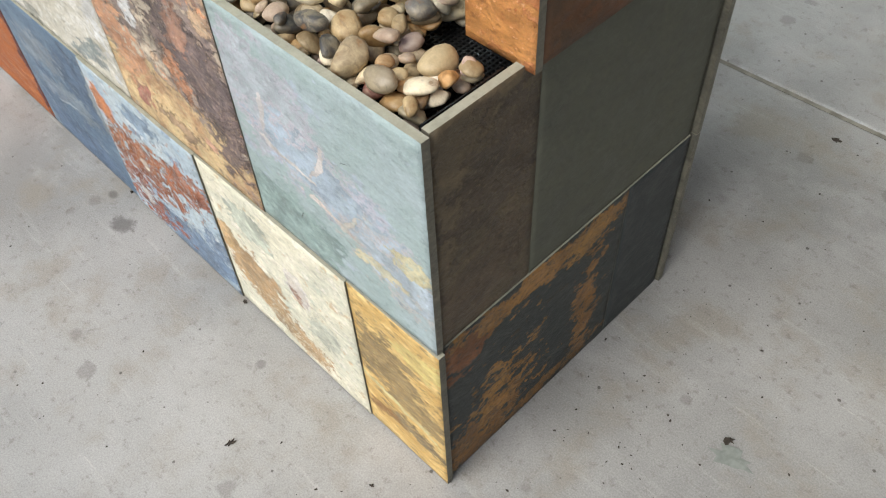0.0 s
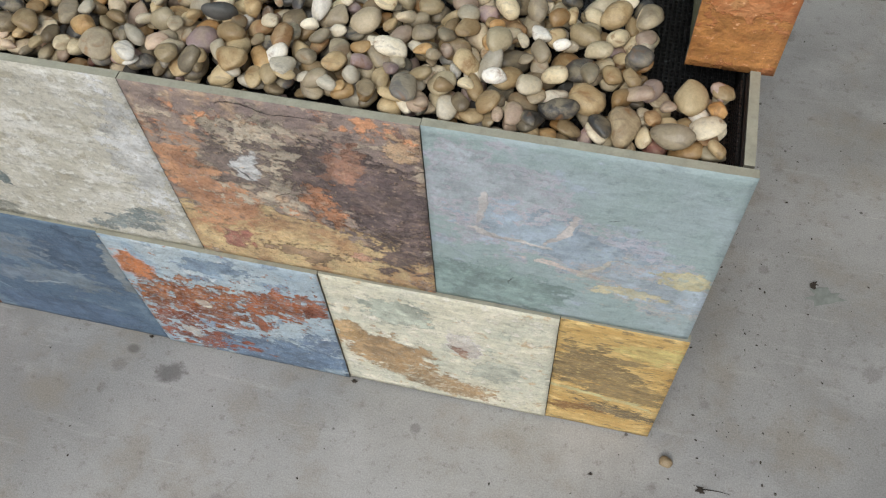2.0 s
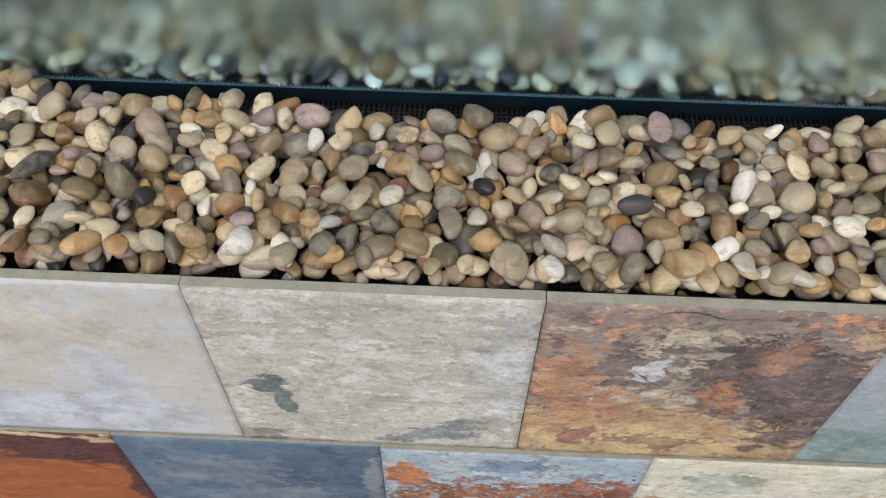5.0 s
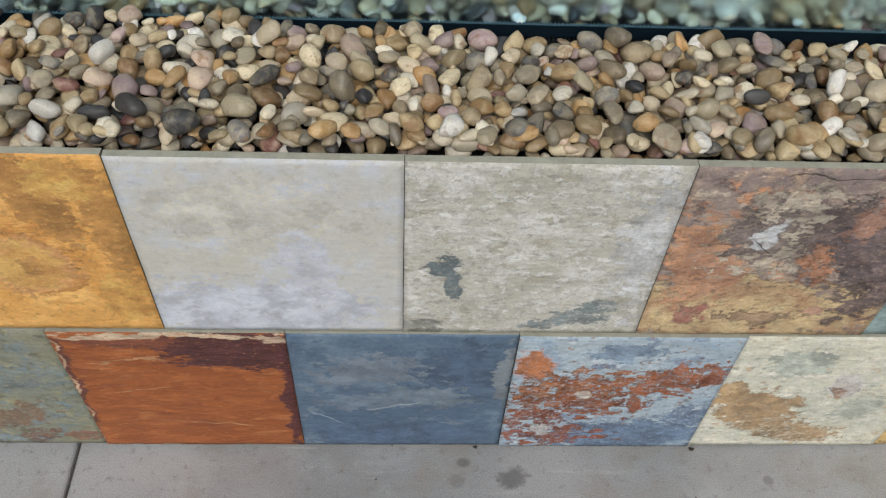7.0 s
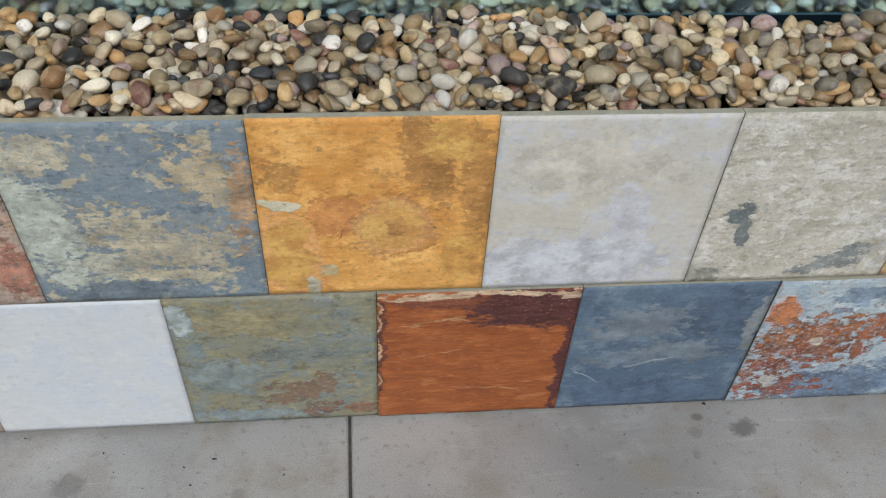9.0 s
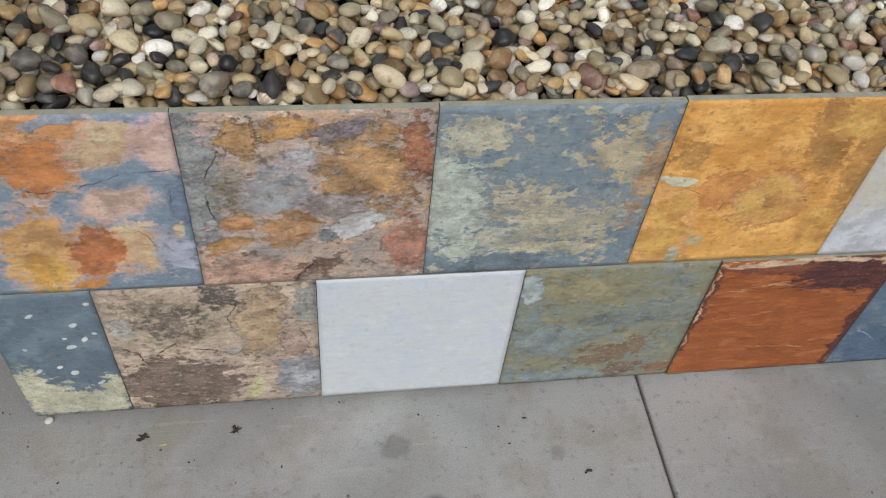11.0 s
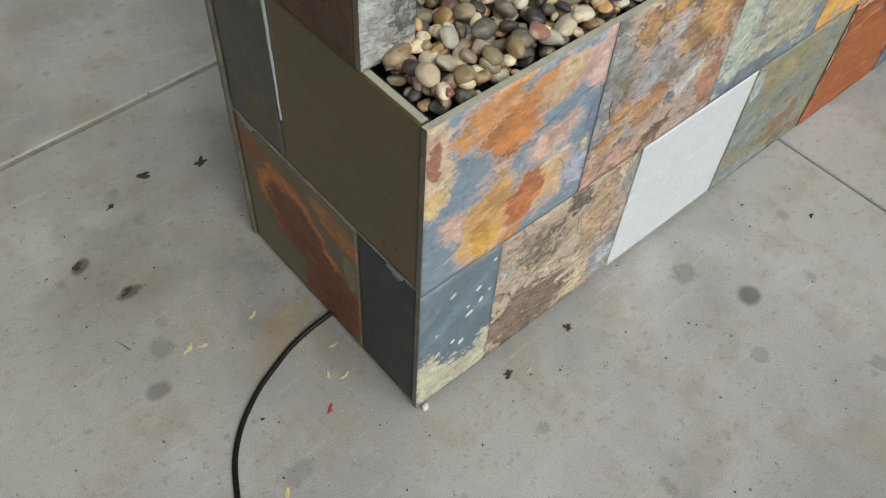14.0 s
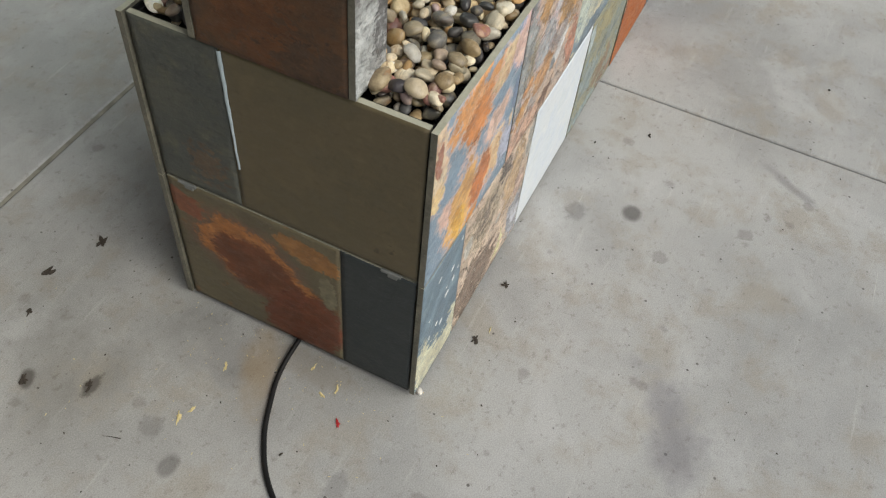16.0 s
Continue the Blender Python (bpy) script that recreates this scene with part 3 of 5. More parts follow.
S_ASH = slate("slate_ash_grey", ((196, 194, 188), (198, 193, 180), (194, 196, 200)), ((0.4, 0.14, 0.5, 0.2, 0, (194, 197, 205), 0.3), (0.62, 0.5, 0.1, 0.3, 10, (196, 198, 206), 0.4), (0.4, 0.75, 0.4, 0.16, 0, (200, 194, 180), 0.5)), relief=0.22, mottle=(((190, 187, 180), 5.0, 0.2), ((204, 198, 184), 9.0, 0.3)), lift=1.04, seed=4.0, grain=0.09)
S_GOLD = slate("slate_gold", ((204, 150, 78), (194, 136, 66), (212, 162, 92)), ((0.72, 0.8, 0.1, 0.26, 14, (162, 116, 62), 0.25), (0.94, 0.62, 0.09, 0.3, 0, (172, 124, 66), 0.25), (0.84, 0.88, 0.13, 0.11, 8, (216, 152, 80), 0.3), (0.1, 0.26, 0.13, 0.24, 0, (208, 148, 76), 0.2, (212, 166, 100)), (0.34, 0.5, 0.14, 0.12, -30, (198, 130, 74), 0.4), (0.58, 0.42, 0.175, 0.18, 0, (166, 114, 58), 0.2),
    (0.58, 0.42, 0.14, 0.145, 0, (206, 148, 80), 0.2, (212, 164, 98)), (0.58, 0.42, 0.045, 0.045, 0, (168, 124, 70), 0.4), (0.9, 0.22, 0.1, 0.16, 0, (206, 146, 74), 0.3), (0.1, 0.575, 0.1, 0.034, -12, (182, 180, 158), 0.15), (0.21, 0.06, 0.035, 0.075, 10, (176, 174, 152), 0.15), (0.27, 0.17, 0.05, 0.03, 30, (180, 168, 132), 0.4), (0.1, 0.74, 0.09, 0.11, 0, (170, 124, 68), 0.35)), ragged=0.45, relief=0.45, mottle=(((184, 124, 62), 5.0, 0.25), ((210, 158, 90), 7.0, 0.3), ((168, 126, 74), 13.0, 0.15)), lines=((0.2, 0.5, 0.07, -30, 0.004), (0.34, 0.38, 0.06, 60, 0.004)), lift=1.17, seed=5.0)
S_STORM = slate("slate_storm_blue", ((112, 126, 136), (122, 133, 140), (102, 117, 128)), ((0.1, 0.45, 0.15, 0.36, 8, (170, 176, 164), 0.3), (0.18, 0.86, 0.13, 0.1, 0, (184, 176, 152), 0.5), (0.46, 0.4, 0.15, 0.18, 20, (178, 168, 142), 0.6), (0.7, 0.32, 0.22, 0.12, 0, (172, 162, 138), 0.65), (0.8, 0.72, 0.12, 0.18, 30, (180, 164, 132), 0.65), (0.95, 0.62, 0.06, 0.26, 0, (182, 146, 106), 0.5),
    (0.62, 0.16, 0.26, 0.05, 0, (184, 174, 146), 0.6), (0.34, 0.05, 0.22, 0.075, 6, (100, 112, 122), 0.15), (0.3, 0.22, 0.12, 0.1, 0, (176, 174, 154), 0.4)), ragged=0.6, relief=0.5, mottle=(((182, 170, 140), 9.0, 0.35), ((150, 154, 150), 13.0, 0.35), ((92, 108, 122), 10.0, 0.35)), lift=1.16, seed=6.0, speck=0.2, speck_color=(160, 150, 128), chip=17.0)
S_MEDLEY = slate("slate_medley", ((176, 154, 138), (166, 150, 140), (182, 150, 124)), ((0.06, 0.66, 0.1, 0.36, 0, (140, 144, 144), 0.3, (170, 166, 160)), (0.2, 0.58, 0.1, 0.16, 20, (150, 142, 122), 0.5), (0.74, 0.68, 0.2, 0.22, -20, (188, 144, 92), 0.4), (0.46, 0.94, 0.14, 0.06, -10, (194, 142, 78), 0.4), (0.24, 0.88, 0.08, 0.09, 0, (192, 144, 88), 0.5), (0.95, 0.82, 0.06, 0.2, 0, (178, 112, 80), 0.4),
    (0.45, 0.78, 0.075, 0.06, 0, (178, 174, 176), 0.2, (196, 186, 180)), (0.36, 0.58, 0.13, 0.13, 20, (152, 156, 160), 0.35, (184, 176, 166)), (0.62, 0.5, 0.13, 0.08, 15, (168, 160, 160), 0.35), (0.62, 0.9, 0.12, 0.05, 10, (138, 128, 136), 0.5), (0.67, 0.37, 0.16, 0.055, 14, (212, 204, 200), 0.3), (0.57, 0.33, 0.045, 0.045, 0, (126, 132, 138), 0.2), (0.18, 0.42, 0.085, 0.055, 10, (206, 140, 92), 0.25), (0.4, 0.36, 0.13, 0.1, 20, (178, 132, 88), 0.45), (0.16, 0.27, 0.13, 0.04, 18, (190, 140, 84), 0.4),
    (0.92, 0.22, 0.1, 0.18, 10, (184, 126, 104), 0.35), (0.5, 0.1, 0.13, 0.05, 14, (116, 90, 76), 0.35), (0.2, 0.09, 0.24, 0.1, 0, (190, 152, 132), 0.25), (0.07, 0.43, 0.025, 0.03, 0, (222, 214, 200), 0.1)), ragged=0.5, relief=0.85, mottle=(((150, 146, 146), 8.0, 0.35), ((104, 84, 74), 14.0, 0.22), ((200, 184, 172), 10.0, 0.35)), lines=((0.12, 0.74, 0.12, 70, 0.008), (0.08, 0.52, 0.1, 95, 0.008), (0.44, 0.08, 0.1, 50, 0.008)), lift=1.16, seed=7.0, grain=0.19, speck=0.2, speck_color=(104, 88, 78))
S_SUNSET = slate("slate_sunset", ((120, 136, 150), (126, 141, 156), (112, 129, 144)), ((0.04, 0.8, 0.085, 0.26, 5, (224, 184, 152), 0.3, (212, 190, 164)), (0.05, 0.82, 0.035, 0.09, 0, (168, 112, 92), 0.3), (0.05, 0.6, 0.08, 0.08, 0, (224, 176, 126), 0.3), (0.46, 0.9, 0.3, 0.13, 6, (200, 138, 80), 0.2, CREAM_RIM), (0.46, 0.76, 0.16, 0.15, -12, (196, 124, 66), 0.25, (218, 180, 124)), (0.76, 0.86, 0.17, 0.085, 24, (226, 180, 140), 0.25, CREAM_RIM), (0.95, 0.88, 0.09, 0.14, 0, (214, 170, 156), 0.2, (210, 186, 178)),
    (0.6, 0.985, 0.14, 0.035, 6, (142, 152, 164), 0.3), (0.72, 0.56, 0.15, 0.085, 8, (202, 168, 150), 0.2, (206, 190, 168)), (0.42, 0.57, 0.05, 0.035, 0, (214, 178, 166), 0.2), (0.2, 0.36, 0.11, 0.085, -10, (204, 164, 148), 0.2, (196, 184, 158)), (0.38, 0.24, 0.17, 0.25, -8, (212, 156, 92), 0.25, (216, 188, 156)), (0.36, 0.12, 0.1, 0.14, -8, (218, 158, 72), 0.2), (0.74, 0.28, 0.13, 0.17, -10, (220, 174, 132), 0.25, (204, 190, 172)), (0.6, 0.27, 0.095, 0.17, -10, (186, 112, 64), 0.15, (214, 168, 104)), (0.54, 0.05, 0.08, 0.035, 10, (192, 128, 62), 0.2),
    (0.92, 0.22, 0.1, 0.16, 10, (166, 168, 184), 0.3), (0.96, 0.52, 0.05, 0.12, 8, (108, 120, 140), 0.1), (0.94, 0.38, 0.03, 0.04, 0, (218, 184, 154), 0.2)), ragged=0.42, relief=0.5, mottle=(((142, 152, 166), 5.0, 0.25),), lines=((0.46, 0.63, 0.15, -3, 0.007), (0.68, 0.68, 0.13, 24, 0.007), (0.9, 0.73, 0.11, 6, 0.006), (0.92, 0.56, 0.07, 80, 0.005), (0.8, 0.34, 0.1, -50, 0.005)), lift=1.09, seed=8.0, tangle=0.9)
# lower row
S_HONEY = slate("slate_honey_half", ((206, 172, 108), (194, 154, 88), (216, 186, 124)), ((0.16, 0.62, 0.24, 0.2, -18, (142, 122, 88), 0.45), (0.34, 0.46, 0.16, 0.12, -25, (150, 128, 90), 0.45), (0.34, 0.22, 0.2, 0.055, -8, (122, 106, 84), 0.5), (0.1, 0.2, 0.12, 0.05, 0, (150, 108, 66), 0.5), (0.22, 0.36, 0.3, 0.02, -10, (224, 204, 150), 0.4), (0.4, 0.86, 0.16, 0.08, 0, (220, 190, 120), 0.4)), ragged=0.5, relief=0.5, mottle=(((134, 112, 80), 13.0, 0.3), ((224, 194, 130), 8.0, 0.35)), lines=((0.25, 0.3, 0.24, -8, 0.007),), lift=1.08, seed=9.0, stretch=2.4)
S_CREAM = slate("slate_cream", ((224, 218, 194), (210, 209, 190), (230, 223, 204)), ((0.22, 0.4, 0.26, 0.17, -24, (188, 152, 108), 0.25), (0.46, 0.18, 0.32, 0.11, -14, (182, 148, 106), 0.35), (0.06, 0.56, 0.07, 0.09, 0, (196, 160, 112), 0.3), (0.6, 0.62, 0.06, 0.09, 20, (224, 206, 196), 0.4, (240, 232, 222)), (0.58, 0.56, 0.025, 0.05, 30, (176, 136, 116), 0.5), (0.32, 0.8, 0.16, 0.1, 0, (196, 202, 186), 0.3), (0.76, 0.4, 0.1, 0.1, 0, (204, 206, 190), 0.35)), ragged=0.55, relief=0.6, mottle=(((196, 200, 184), 6.0, 0.3), ((206, 178, 136), 11.0, 0.2), ((236, 230, 216), 14.0, 0.4)), lift=1.03, seed=10.0, speck=0.1, speck_color=(186, 152, 110))
S_EMBER = slate("slate_ember_blue", ((158, 174, 186), (172, 184, 190), (140, 158, 174)), ((0.66, 0.12, 0.42, 0.17, 4, (104, 124, 150), 0.3), (0.92, 0.34, 0.14, 0.1, 20, (112, 130, 156), 0.4), (0.5, 0.9, 0.16, 0.06, 8, (120, 138, 158), 0.5), (0.1, 0.8, 0.075, 0.11, 0, (190, 116, 66), 0.3, (214, 160, 120)), (0.38, 0.62, 0.34, 0.12, 8, (166, 96, 42), 1.05), (0.78, 0.68, 0.24, 0.1, 14, (164, 90, 44), 1.05), (0.3, 0.48, 0.26, 0.12, -4, (152, 82, 38), 1.05), (0.14, 0.32, 0.15, 0.1, 0, (142, 70, 36), 1.05),
    (0.24, 0.13, 0.2, 0.08, 0, (144, 72, 40), 1.05), (0.62, 0.46, 0.04, 0.07, 0, (160, 88, 50), 0.2), (0.94, 0.66, 0.05, 0.05, 0, (146, 78, 48), 0.3), (0.36, 0.52, 0.05, 0.04, 0, (216, 190, 174), 0.3), (0.2, 0.2, 0.05, 0.05, 0, (212, 200, 192), 0.4)), ragged=0.5, relief=0.65, mottle=(((196, 202, 206), 10.0, 0.3), ((124, 140, 162), 9.0, 0.3), ((170, 112, 74), 15.0, 0.08)), lift=1.1, seed=11.0, grain=0.16, chip=14.0)
S_NAVY = slate("slate_navy", ((92, 112, 132), (82, 102, 124), (106, 124, 140)), ((0.78, 0.72, 0.24, 0.24, 0, (78, 96, 118), 0.3), (0.34, 0.72, 0.26, 0.12, 10, (122, 132, 142), 0.5), (0.62, 0.5, 0.2, 0.1, 0, (120, 132, 142), 0.5), (0.3, 0.44, 0.2, 0.06, 0, (116, 128, 142), 0.5), (0.97, 0.7, 0.04, 0.26, 0, (132, 138, 140), 0.4), (0.45, 0.4, 0.13, 0.006, 14, (156, 168, 178), 0.2), (0.14, 0.3, 0.12, 0.005, -40, (144, 158, 172), 0.2), (0.46, 0.12, 0.4, 0.14, 0, (82, 100, 124), 0.25)), ragged=0.6, relief=0.35, mottle=(((118, 130, 142), 8.0, 0.3), ((82, 98, 120), 7.0, 0.3)), lift=1.06, seed=12.0)
S_BRICK = slate("slate_brick_red", ((172, 96, 48), (160, 86, 42), (180, 104, 54)), ((0.78, 0.9, 0.36, 0.16, -4, (84, 46, 50), 0.25), (0.975, 0.45, 0.035, 0.5, 0, (90, 46, 50), 0.25), (0.01, 0.6, 0.025, 0.4, 0, (110, 62, 52), 0.3), (0.3, 0.95, 0.26, 0.04, -4, (136, 78, 60), 0.4), (0.5, 1.0, 0.6, 0.018, 0, (222, 196, 164), 0.5), (0.0, 0.5, 0.01, 0.55, 0, (214, 182, 150), 0.4), (0.5, 0.0, 0.6, 0.008, 0, (210, 180, 150), 0.4), (0.94, 0.97, 0.07, 0.03, 0, (214, 184, 156), 0.3), (0.25, 0.8, 0.2, 0.005, 8, (206, 150, 104), 0.3), (0.6, 0.24, 0.2, 0.004, -4, (200, 146, 100), 0.3), (0.3, 0.55, 0.14, 0.005, 6, (204, 150, 108), 0.4)), ragged=0.35, relief=0.4, mottle=(((190, 116, 66), 6.0, 0.25), ((150, 78, 42), 5.0, 0.3)), seed=13.0, speck=0.04, speck_color=(216, 170, 126), stretch=2.4)
S_MOSS = slate("slate_moss", ((128, 132, 118), (138, 134, 110), (120, 130, 130)), ((0.22, 0.42, 0.24, 0.14, 0, (130, 142, 144), 0.4), (0.6, 0.28, 0.24, 0.09, 26, (130, 104, 84), 0.45), (0.36, 0.86, 0.26, 0.1, 0, (152, 142, 106), 0.4), (0.62, 0.58, 0.24, 0.07, -4, (112, 120, 118), 0.45), (0.05, 0.86, 0.06, 0.12, 0, (168, 180, 182), 0.3), (0.7, 0.1, 0.1, 0.08, 20, (128, 96, 80), 0.4), (0.3, 0.06, 0.3, 0.05, 0, (132, 146, 152), 0.45), (0.92, 0.1, 0.1, 0.05, 0, (146, 106, 84), 0.4)), ragged=0.55, relief=0.5, mottle=(((152, 144, 108), 9.0, 0.35), ((118, 132, 136), 7.0, 0.4), ((108, 106, 84), 12.0, 0.3)), lift=1.1, seed=14.0, stretch=1.15, speck=0.3, speck_color=(166, 152, 108))
S_PALE = slate("slate_pale_blue", ((206, 212, 219), (210, 214, 218), (200, 207, 217)), (), relief=0.12, mottle=(((202, 208, 212), 5.0, 0.25), ((216, 219, 220), 9.0, 0.3)), lift=1.02, seed=15.0, grain=0.06)
S_BARK = slate("slate_bark", ((186, 166, 148), (174, 154, 138), (192, 172, 154)), ((0.26, 0.22, 0.34, 0.26, -10, (122, 104, 92), 0.25), (0.3, 0.76, 0.28, 0.22, 0, (170, 154, 132), 0.35), (0.55, 0.93, 0.08, 0.09, 0, (92, 84, 80), 0.4), (0.3, 0.76, 0.14, 0.1, 0, (116, 104, 94), 0.7), (0.72, 0.7, 0.1, 0.26, -6, (200, 164, 128), 0.35), (0.9, 0.22, 0.14, 0.18, 0, (158, 160, 168), 0.25), (0.94, 0.86, 0.07, 0.14, 0, (164, 164, 160), 0.35), (0.66, 0.16, 0.045, 0.12, -12, (218, 188, 142), 0.3), (0.06, 0.72, 0.06, 0.1, 20, (182, 178, 170), 0.2), (0.56, 0.5, 0.04, 0.05, 30, (184, 180, 172), 0.15), (0.88, 0.55, 0.08, 0.12, 0, (188, 160, 146), 0.3)), ragged=0.5, relief=0.9, mottle=(((150, 132, 116), 10.0, 0.3), ((196, 172, 146), 8.0, 0.3), ((104, 92, 84), 15.0, 0.25)), lines=((0.1, 0.5, 0.1, -52, 0.008), (0.26, 0.54, 0.12, 42, 0.007), (0.45, 0.52, 0.11, -22, 0.007), (0.6, 0.78, 0.12, 80, 0.006)), lift=1.16, seed=16.0, grain=0.18, speck=0.2, speck_color=(110, 98, 88))
S_STAR = slate("slate_star_speckled", ((102, 118, 130), (94, 110, 122), (110, 127, 138)), ((0.08, 0.22, 0.15, 0.2, 30, (208, 200, 170), 0.4), (0.26, 0.1, 0.28, 0.13, 0, (206, 198, 168), 0.4), (0.46, 0.2, 0.07, 0.14, 0, (208, 200, 170), 0.4), (0.14, 0.42, 0.02, 0.014, 40, (220, 226, 226), 0.1), (0.24, 0.44, 0.016, 0.013, 40, (220, 226, 226), 0.1), (0.3, 0.39, 0.02, 0.014, 40, (220, 226, 226), 0.1), (0.1, 0.6, 0.016, 0.012, 0, (220, 226, 226), 0.1), (0.32, 0.6, 0.022, 0.016, 20, (220, 226, 226), 0.1),
    (0.39, 0.66, 0.022, 0.014, 40, (220, 226, 226), 0.1), (0.37, 0.78, 0.025, 0.014, 30, (220, 226, 226), 0.1), (0.2, 0.88, 0.025, 0.012, 40, (220, 226, 226), 0.1), (0.4, 0.3, 0.03, 0.013, 40, (220, 226, 226), 0.1), (0.3, 0.68, 0.014, 0.01, 0, (220, 226, 226), 0.1), (0.45, 0.7, 0.016, 0.012, 0, (220, 226, 226), 0.1), (0.24, 0.26, 0.018, 0.012, 20, (220, 226, 226), 0.1), (0.46, 0.94, 0.016, 0.014, 0, (220, 226, 226), 0.1)), ragged=0.3, relief=0.35, mottle=(((116, 133, 142), 7.0, 0.3),), lift=1.08, seed=17.0, tangle=0.6)
# ends and columns
S_UMBER = slate("slate_umber", ((110, 96, 74), (98, 86, 67), (120, 105, 82)), ((0.3, 0.7, 0.3, 0.2, 40, (92, 79, 65), 0.5), (0.2, 0.2, 0.3, 0.2, 30, (106, 90, 73), 0.5)), relief=0.6, mottle=(((92, 78, 62), 5.0, 0.4), ((110, 92, 72), 9.0, 0.3)), seed=18.0)
S_SAGE = slate("slate_sage", ((90, 92, 78), (84, 86, 74), (96, 97, 83)), relief=0.25, seed=19.0, grain=0.06)
S_TIGER = slate("slate_tiger", ((62, 67, 66), (56, 62, 62), (68, 73, 71)), ((0.4, 0.95, 0.7, 0.075, 0, (172, 124, 66), 0.6), (0.05, 0.88, 0.12, 0.1, 0, (150, 96, 60), 0.6), (0.85, 0.92, 0.14, 0.08, 0, (186, 138, 74), 0.6), (0.24, 0.3, 0.12, 0.26, -30, (184, 134, 68), 1.2), (0.36, 0.24, 0.15, 0.12, 20, (180, 128, 64), 1.2), (0.12, 0.12, 0.2, 0.13, 0, (156, 110, 58), 1.2), (0.86, 0.4, 0.07, 0.32, 0, (166, 118, 64), 0.9), (0.6, 0.05, 0.3, 0.05, 8, (160, 116, 66), 0.9)), ragged=0.9, relief=0.5, mottle=(((70, 62, 48), 9.0, 0.3),), seed=20.0)
S_COAL = slate("slate_coal", ((58, 63, 64), (52, 58, 60), (63, 68, 68)), relief=0.25, seed=21.0, grain=0.06)
S_OLIVE = slate("slate_olive", ((104, 92, 68), (99, 89, 66), (109, 97, 73)), ((0.88, 0.16, 0.025, 0.04, 0, (84, 74, 56), 0.6), (0.8, 0.1, 0.015, 0.02, 0, (86, 76, 58), 0.6)), relief=0.15, seed=22.0, grain=0.05)
S_FOG = slate("slate_fog", ((92, 93, 84), (84, 87, 82), (99, 98, 86)), ((0.3, 0.2, 0.1, 0.14, 0, (112, 92, 72), 0.8),), relief=0.5, seed=23.0)
S_RING = slate("slate_rust_ring", ((112, 102, 78), (105, 95, 74), (118, 108, 84)), ((0.86, 0.86, 0.22, 0.08, -14, (164, 112, 62), 0.2), (0.46, 0.6, 0.34, 0.26, -24, (186, 118, 62), 0.08, (120, 92, 60)), (0.76, 0.42, 0.26, 0.16, -34, (178, 112, 58), 0.1), (0.52, 0.52, 0.33, 0.22, -28, (114, 64, 42), 0.06), (0.8, 0.2, 0.27, 0.34, -22, (112, 58, 38), 0.08),
    (0.08, 0.86, 0.13, 0.09, -30, (138, 84, 60), 0.3), (0.97, 0.6, 0.05, 0.14, 0, (134, 126, 100), 0.2)), ragged=0.16, relief=0.3, mottle=(((128, 96, 62), 7.0, 0.12),), tangle=0.6, seed=24.0)
S_FLAME = slate("slate_flame", ((196, 124, 72), (184, 106, 58), (206, 140, 90)), ((0.1, 0.1, 0.3, 0.14, 0, (204, 140, 76), 0.5), (0.14, 0.5, 0.2, 0.05, -20, (150, 88, 70), 0.7), (0.16, 0.8, 0.16, 0.03, 30, (220, 176, 130), 0.9)), relief=0.6, mottle=(((170, 94, 52), 5.0, 0.4), ((216, 160, 104), 8.0, 0.35)), seed=25.0, speck=0.1, speck_color=(226, 190, 150))
S_COPPER = slate("slate_copper", ((104, 70, 44), (92, 64, 44), (86, 66, 50)), ((0.3, 0.3, 0.2, 0.3, 0, (112, 68, 38), 0.6), (0.7, 0.1, 0.3, 0.1, 0, (84, 62, 46), 0.6)), relief=0.4, mottle=(((78, 60, 44), 5.0, 0.4),), seed=26.0)
S_FROST = slate("slate_frost", ((196, 196, 194), (176, 176, 176), (150, 148, 146)), ((0.06, 0.2, 0.1, 0.3, 0, (214, 216, 214), 0.4), (0.22, 0.3, 0.06, 0.2, 0, (122, 120, 120), 0.8), (0.2, 0.8, 0.08, 0.2, 0, (128, 124, 124), 0.8)), relief=1.2, mottle=(((132, 128, 126), 6.0, 0.4), ((216, 216, 214), 7.0, 0.4)), seed=27.0, grain=0.2)
S_REED = slate("slate_reed_green", ((122, 122, 92), (112, 114, 88), (132, 130, 102)), ((0.5, 0.6, 0.1, 0.5, 0, (142, 140, 118), 0.6),), relief=0.5, mottle=(((140, 136, 112), 7.0, 0.4),), seed=28.0)
S_BACK = slate("slate_back_grey", ((130, 128, 118), (120, 118, 110), (140, 136, 122)), relief=0.4, seed=29.0)
FRONT_TOP = (S_SEA, S_RUST, S_CHALK, S_ASH, S_GOLD, S_STORM, S_MEDLEY, S_SUNSET)
FRONT_LOW = ((0, 0.5, S_HONEY), (0.5, 1.5, S_CREAM), (1.5, 2.5, S_EMBER), (2.5, 3.5, S_NAVY), (3.5, 4.5, S_BRICK), (4.5, 5.5, S_MOSS), (5.5, 6.5, S_PALE), (6.5, 7.5, S_BARK), (7.5, 8, S_STAR))
ROUGHER = {S_RUST: 0.003, S_MEDLEY: 0.0032, S_BARK: 0.0034, S_EMBER: 0.0022, S_SUNSET: 0.0022, S_PALE: 0.0004, S_ASH: 0.0006, S_NAVY: 0.0008, S_COAL: 0.0005, S_OLIVE: 0.0004, S_SAGE: 0.0005}
PROUD = {S_HONEY: -0.001, S_CREAM: -0.003, S_EMBER: -0.0055, S_NAVY: -0.003, S_BRICK: -0.003}
